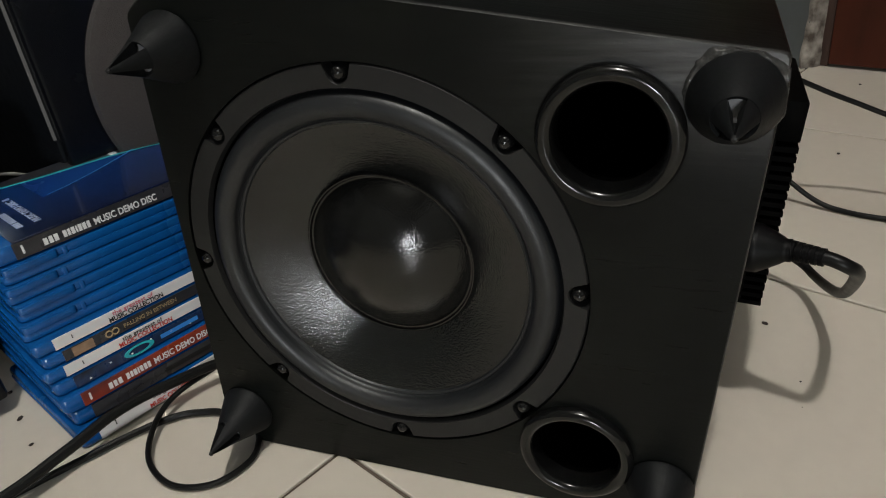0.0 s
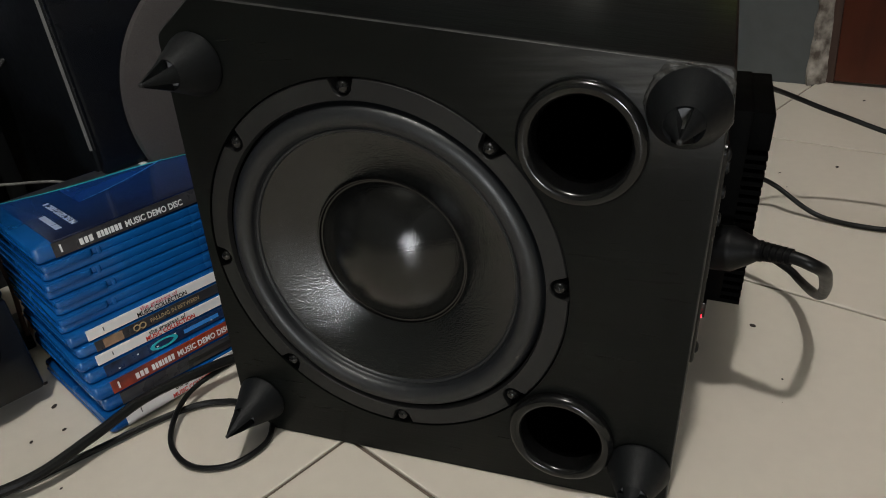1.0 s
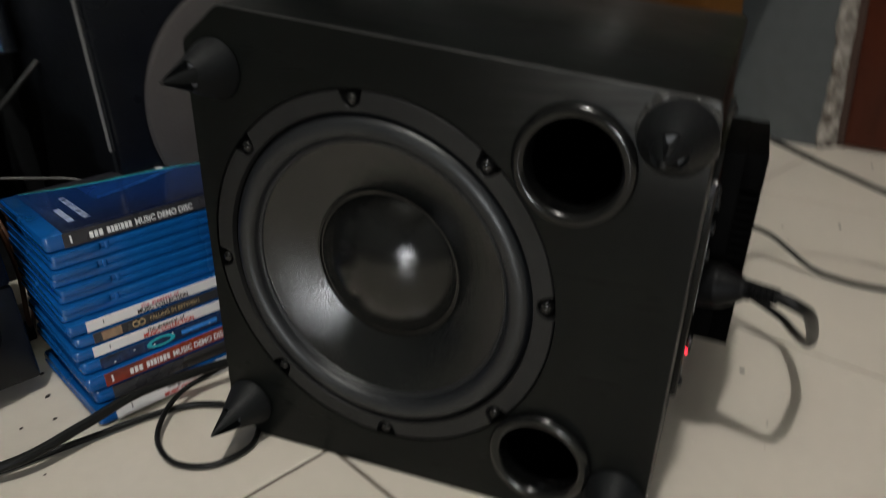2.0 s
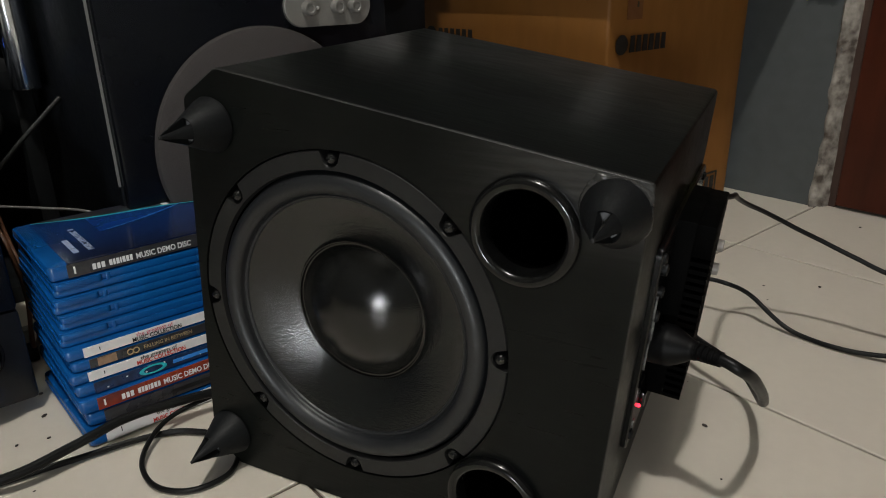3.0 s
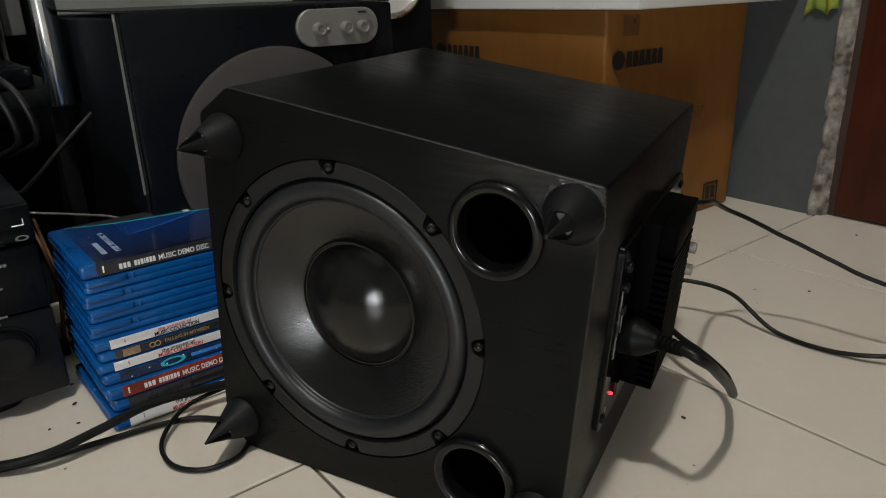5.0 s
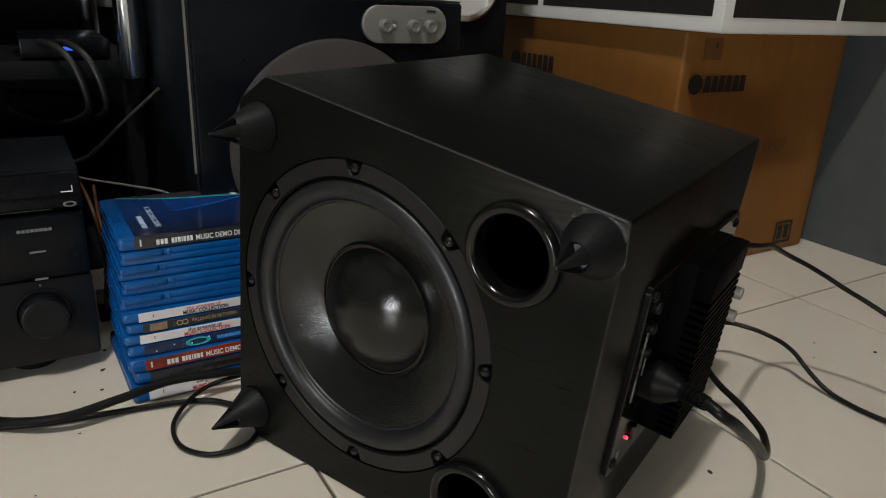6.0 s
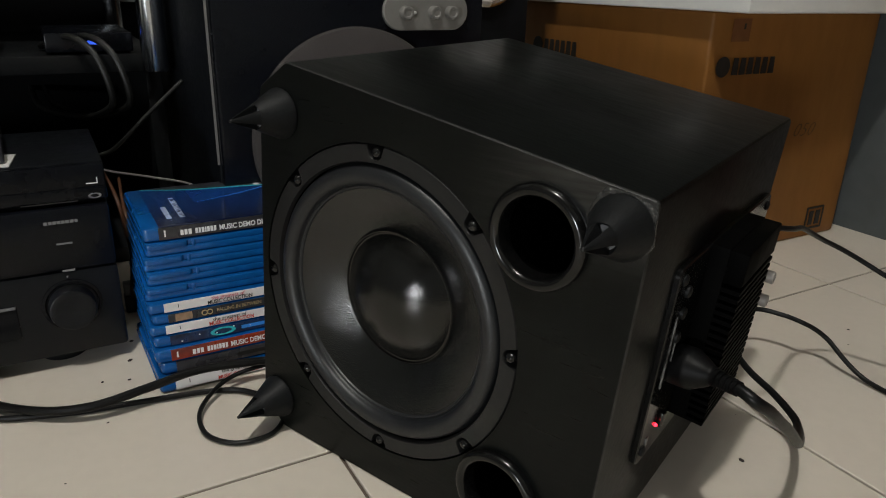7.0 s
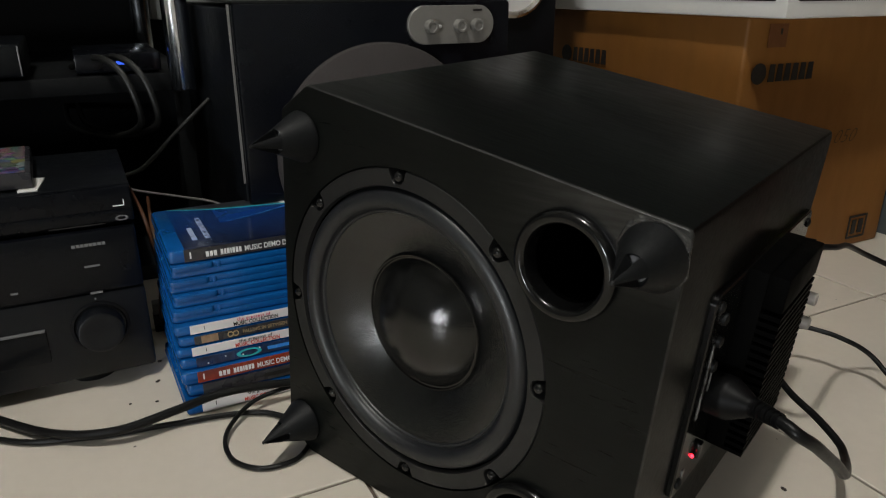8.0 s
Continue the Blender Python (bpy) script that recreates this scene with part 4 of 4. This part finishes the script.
def disc_player():
    p = thing("disc_player", room(-0.256, -0.123, 0.1392), "slim black disc player lying on the receiver", "disc player")
    W, H = 0.376, 0.0328
    for y in (-0.04, -W + 0.04):
        for x in (-0.03, -0.13):
            part("foot", lathe([(0.009, 0), (0.009, 0.004)], 18, axis="z", close=True, origin=(x, y, 0)), M_MATTE, p)
    part("body", box_bm(-0.147, -0.006, -W, 0, 0.003, H, 0.0015), M_SATINBLACK, p)
    part("fascia", box_bm(-0.007, 0, -W, 0, 0.003, H - 0.001, 0.0015), M_GLOSSBLACK, p)
    part("lower_lip", box_bm(-0.002, 0.0012, -W + 0.002, -0.002, 0.0045, 0.0135, 0.0005), M_GLOSSBLACK, p)
    for a, b, z0, z1 in ((-0.0146, -0.0060, 0.0160, 0.0168), (-0.0067, -0.0060, 0.0168, 0.0212)):
        part("port_mark", box_bm(-0.001, 0.0006, a, b, z0, z1), M_WHITEINK, p, smooth=False)
    bm = lathe([(0.0022, 0), (0.0022, 0.0006), (0.0014, 0.0006), (0.0014, 0)], 24, axis="x")
    bm.transform(Matrix.Translation((0.0011, -0.0095, 0.0064)) @ Matrix.Diagonal((1, 2.2, 1, 1)))
    part("disc_mark", bm, M_STEEL2, p, smooth=False)
    part("bar", box_bm(0.0, 0.0015, -0.062, -0.022, 0.0030, 0.0038), M_GREYCABLE, p, smooth=False)


disc_player()


def game_case():
    c = thing("film_case", room(-0.270, -0.190, 0.1720, 2), "dark film case with a colourful cover lying on the disc player", "disc case")
    part("shell", box_bm(-0.11, 0, -0.15, 0, 0.0016, 0.0145, 0.002), M_SPDARK, c)
    part("cover", box_bm(-0.108, -0.003, -0.148, -0.004, 0.0142, 0.0149), M_COLLAGE, c, "colourful printed cover", smooth=False)
    s = thing("paper_slip", room(-0.260, -0.188, 0.1720, -6), "small white slip of paper under the film case", "paper")
    part("sheet", box_bm(-0.045, -0.004, -0.014, 0, 0.0, 0.0014, 0.0003), M_WHITECARD, s)


M_COLLAGE = bpy.data.materials.new("collage_print")
M_COLLAGE.use_nodes = True
_nt = M_COLLAGE.node_tree
_b = _nt.nodes["Principled BSDF"]
_b.inputs["Roughness"].default_value = 0.25
_tc, _vo, _rp = _nt.nodes.new("ShaderNodeTexCoord"), _nt.nodes.new("ShaderNodeTexVoronoi"), _nt.nodes.new("ShaderNodeHueSaturation")
_vo.inputs["Scale"].default_value = 120
_nt.links.new(_tc.outputs["Object"], _vo.inputs["Vector"])
_rp.inputs["Value"].default_value, _rp.inputs["Saturation"].default_value = 0.2, 0.75
_nt.links.new(_vo.outputs["Color"], _rp.inputs["Color"])
_nt.links.new(_rp.outputs[0], _b.inputs["Base Color"])
game_case()


def rack():
    r = thing("media_rack", room(-0.485, 0, 0), "black media rack with a shelf and silver tube posts", "rack")
    part("shelf", box_bm(-0.40, -0.013, -0.75, -0.033, 0.212, 0.231, 0.0015), M_MATTE, r, "black shelf board")
    part("base_board", box_bm(-0.40, 0.0, -0.75, -0.033, 0.0, 0.018, 0.0015), M_MATTE, r)
    part("back_panel", box_bm(-0.41, -0.395, -0.75, 0.012, 0.0, 0.75, 0.001), M_MATTE, r)
    part("side_panel", box_bm(-0.40, -0.03, -0.052, -0.035, 0.018, 0.212, 0.001), M_MATTE, r)
    part("top_board", box_bm(-0.40, 0.014, -0.75, -0.030, 0.60, 0.62, 0.0015), M_MATTE, r, "black top board")
    for x, y in ((0.0, -0.044), (-0.36, -0.048), (-0.001, -0.72), (-0.36, -0.72)):
        bm = lathe([(0.0125, 0.214), (0.0134, 0.216), (0.0134, 0.598), (0.0125, 0.60)], 28, axis="z", close=True, origin=(x, y, 0))
        part("post", bm, M_CHROME, r, "silver metal tube post")
    s = thing("set_top_box", room(-0.488, -0.192, 0.2312), "small dark grey set-top box on the rack's shelf", "set-top box")
    part("case", box_bm(-0.15, 0, -0.22, 0, 0.003, 0.036, 0.003), M_SATINBLACK, s)
    part("fascia", box_bm(-0.001, 0.003, -0.218, -0.002, 0.005, 0.034, 0.001), M_PANEL, s)
    part("edge", box_bm(0.0, 0.0036, -0.0035, -0.002, 0.005, 0.034, 0.0005), M_STEEL2, s)
    part("lamp", box_bm(0.002, 0.0035, -0.03, -0.027, 0.010, 0.012), M_WHITEINK, s, smooth=False)
    d = thing("network_box", room(-0.505, -0.062, 0.2312), "flat black network box on the rack's shelf with a blue light", "network box")
    part("case", box_bm(-0.14, 0, -0.085, 0, 0.002, 0.022, 0.002), M_GLOSSBLACK, d)
    part("lamp", box_bm(-0.001, 0.0008, -0.045, -0.032, 0.010, 0.014, 0.0004), M_BLUEGLOW, d)
    w = bm_obj("adapter", box_bm(-0.012, 0.012, -0.014, 0.014, 0, 0.06, 0.003), M_GREYPLUG)
    w.matrix_basis = room(-0.868, -0.018, 0.272)
    tagged(w, "pale grey power adapter plugged into the rack's back panel", "adapter")


M_GREYPLUG = mat("pale_plastic", (0.25, 0.25, 0.24), 0.5, vary=0.1)
rack()


def room_path(pts):
    m = room(0, 0, 0)
    return [m @ Vector(p) for p in pts]


for _d, _r in ((0.0, 0.0036), (0.017, 0.0036)):
    loose_cable("hanging_cable", room_path([(-0.56, -0.15 + _d, 0.236), (-0.50, -0.125 + _d, 0.250), (-0.468, -0.105 + _d, 0.236), (-0.462, -0.094 + _d, 0.200), (-0.478, -0.096 + _d, 0.178), (-0.54, -0.12 + _d, 0.160), (-0.66, -0.16 + _d, 0.155), (-0.878, -0.17 + _d, 0.150)]), _r, "grey cable hanging over the shelf's edge", M_GREYCABLE)
loose_cable("grey_wire", room_path([(-0.50, -0.16, 0.12), (-0.465, -0.11, 0.132), (-0.45, -0.090, 0.148), (-0.445, -0.066, 0.172), (-0.447, -0.046, 0.189), (-0.456, -0.0235, 0.206)]), 0.0022, "thin grey wire behind the disc player", M_GREYCABLE)

def hanging_cloth():
    bm = bmesh.new()
    rows = []
    for i in range(19):
        f = i / 18
        row = []
        for k in range(15):
            g = k / 14
            u = -0.124 + g * 0.045 + 0.003 * math.sin(9 * f + 4 * g)
            z = 0.268 + 0.010 * abs(math.sin(5.2 * g)) * (1 - f) + f * 0.16
            row.append(bm.verts.new((u, WALL_V - 0.007 + 0.0035 * math.sin(14 * g + 3 * f), z)))
        rows.append(row)
    for a, b in zip(rows, rows[1:]):
        for k in range(14):
            bm.faces.new((a[k], a[k + 1], b[k + 1], b[k]))
    ob = bm_obj("hanging_cloth", bm, M_GREENCLOTH, True, 80)
    thick = ob.modifiers.new("thickness", "SOLIDIFY")
    thick.thickness = 0.0016
    ob.matrix_basis = room(0, 0, 0)
    tagged(ob, "green and yellow cloth hanging on the wall", "cloth")


M_GREENCLOTH = mat("green_yellow_cloth", (0.10, 0.22, 0.03), 0.85, scale=60, color2=(0.32, 0.26, 0.03), blotch=45)
hanging_cloth()

M_BROWNWIRE = mat("brown_wire", (0.09, 0.038, 0.018), 0.5, vary=0.2)
loose_cable("brown_wire", room_path([(-0.42, -0.12, 0.135), (-0.352, -0.112, 0.118), (-0.338, -0.108, 0.090), (-0.346, -0.105, 0.055), (-0.336, -0.110, 0.022), (-0.36, -0.105, 0.0022), (-0.42, -0.09, 0.0022)]), 0.0020, "brown wire dangling between the receiver and the disc cases", M_BROWNWIRE)
loose_cable("orange_wire", room_path([(-0.44, -0.10, 0.11), (-0.36, -0.105, 0.102), (-0.344, -0.102, 0.075), (-0.352, -0.098, 0.040), (-0.345, -0.100, 0.012), (-0.37, -0.09, 0.0020), (-0.45, -0.08, 0.0020)]), 0.0016, "thin orange-brown wire dangling behind the disc cases", M_BROWNWIRE)
loose_cable("pale_wire", room_path([(-0.44, -0.125, 0.126), (-0.40, -0.108, 0.128), (-0.365, -0.075, 0.127), (-0.335, -0.045, 0.124), (-0.325, -0.032, 0.11), (-0.34, -0.030, 0.05), (-0.36, -0.03, 0.002)]), 0.0012, "thin pale wire behind the disc cases", M_PALEWIRE)
_conn = thing("plug_connector", room(-0.346, -0.112, 0.0), "small white and black wire connector on the tiles", "connector")
part("body", box_bm(-0.007, 0.007, -0.005, 0.005, 0.0, 0.018, 0.0015), M_MATTE, _conn)
part("cap", box_bm(-0.006, 0.006, -0.0045, 0.0045, 0.018, 0.030, 0.001), M_PALEWIRE, _conn)

# ---- floor tiles ----
def tiles():
    P, J = 0.304, 0.0026
    bm = box_bm(0, P - J, 0, P - J, -0.010, 0.0)
    top = [e for e in bm.edges if all(v.co.z > -0.001 for v in e.verts)]
    bmesh.ops.bevel(bm, geom=top, offset=0.0009, segments=2, affect="EDGES", profile=0.5)
    me = bpy.data.meshes.new("tile")
    bm.to_mesh(me)
    bm.free()
    me.materials.append(M_TILE)
    rng = random.Random(7)
    for r in range(-8, 4):
        v = -0.0115 + r * P
        u0 = -0.072 if r >= 1 else -0.042
        for c in range(-5, 8):
            u = u0 + c * P
            if u < -1.4 or u > 1.95 or v > 0.95:
                continue
            ob = new("tile", me)
            ob.parent = floor
            ob.location = (u, v, rng.uniform(-0.0002, 0.0001) - 0.0001)


tiles()

def crumbs():
    """Dark specks of dirt lying on the tiles."""
    bm = bmesh.new()
    rng = random.Random(11)
    spots = [(0.256, 0.478, 1.6), (0.184, 0.178, 1.5), (-0.271, -0.022, 1.5), (-0.242, -0.039, 1.2), (-0.255, -0.055, 1.0), (0.204, 0.459, 0.8), (0.300, 0.698, 1.6), (-0.302, -0.003, 1.6), (0.202, 0.122, 0.7), (0.210, 0.424, 0.6), (-0.198, -0.081, 0.7)]
    spots += [(rng.uniform(-0.4, 0.45), rng.uniform(-0.2, 0.75), rng.uniform(0.25, 0.6)) for _ in range(26)]
    for x, y, r in spots:
        r *= 0.0011
        m = Matrix.Translation((x, y, r * 0.3)) @ Euler((0, 0, rng.uniform(0, 6))).to_matrix().to_4x4() @ Matrix.Diagonal((r * rng.uniform(1, 1.8), r, r * 0.5, 1))
        bmesh.ops.create_icosphere(bm, subdivisions=1, radius=1, matrix=m)
    ob = bm_obj("floor_dirt", bm, M_DIRT)
    tagged(ob, "dark specks of dirt scattered on the tiles", "dirt", kind="stuff")


M_DIRT = mat("dirt", (0.03, 0.022, 0.018), 0.9, vary=0.3)
crumbs()

# ---- true size ----
for me in bpy.data.meshes:
    me.transform(Matrix.Diagonal((SIZE, SIZE, SIZE, 1)))
for ob in scene.objects:
    if ob.type in ("MESH", "EMPTY"):
        ob.location = ob.location * SIZE
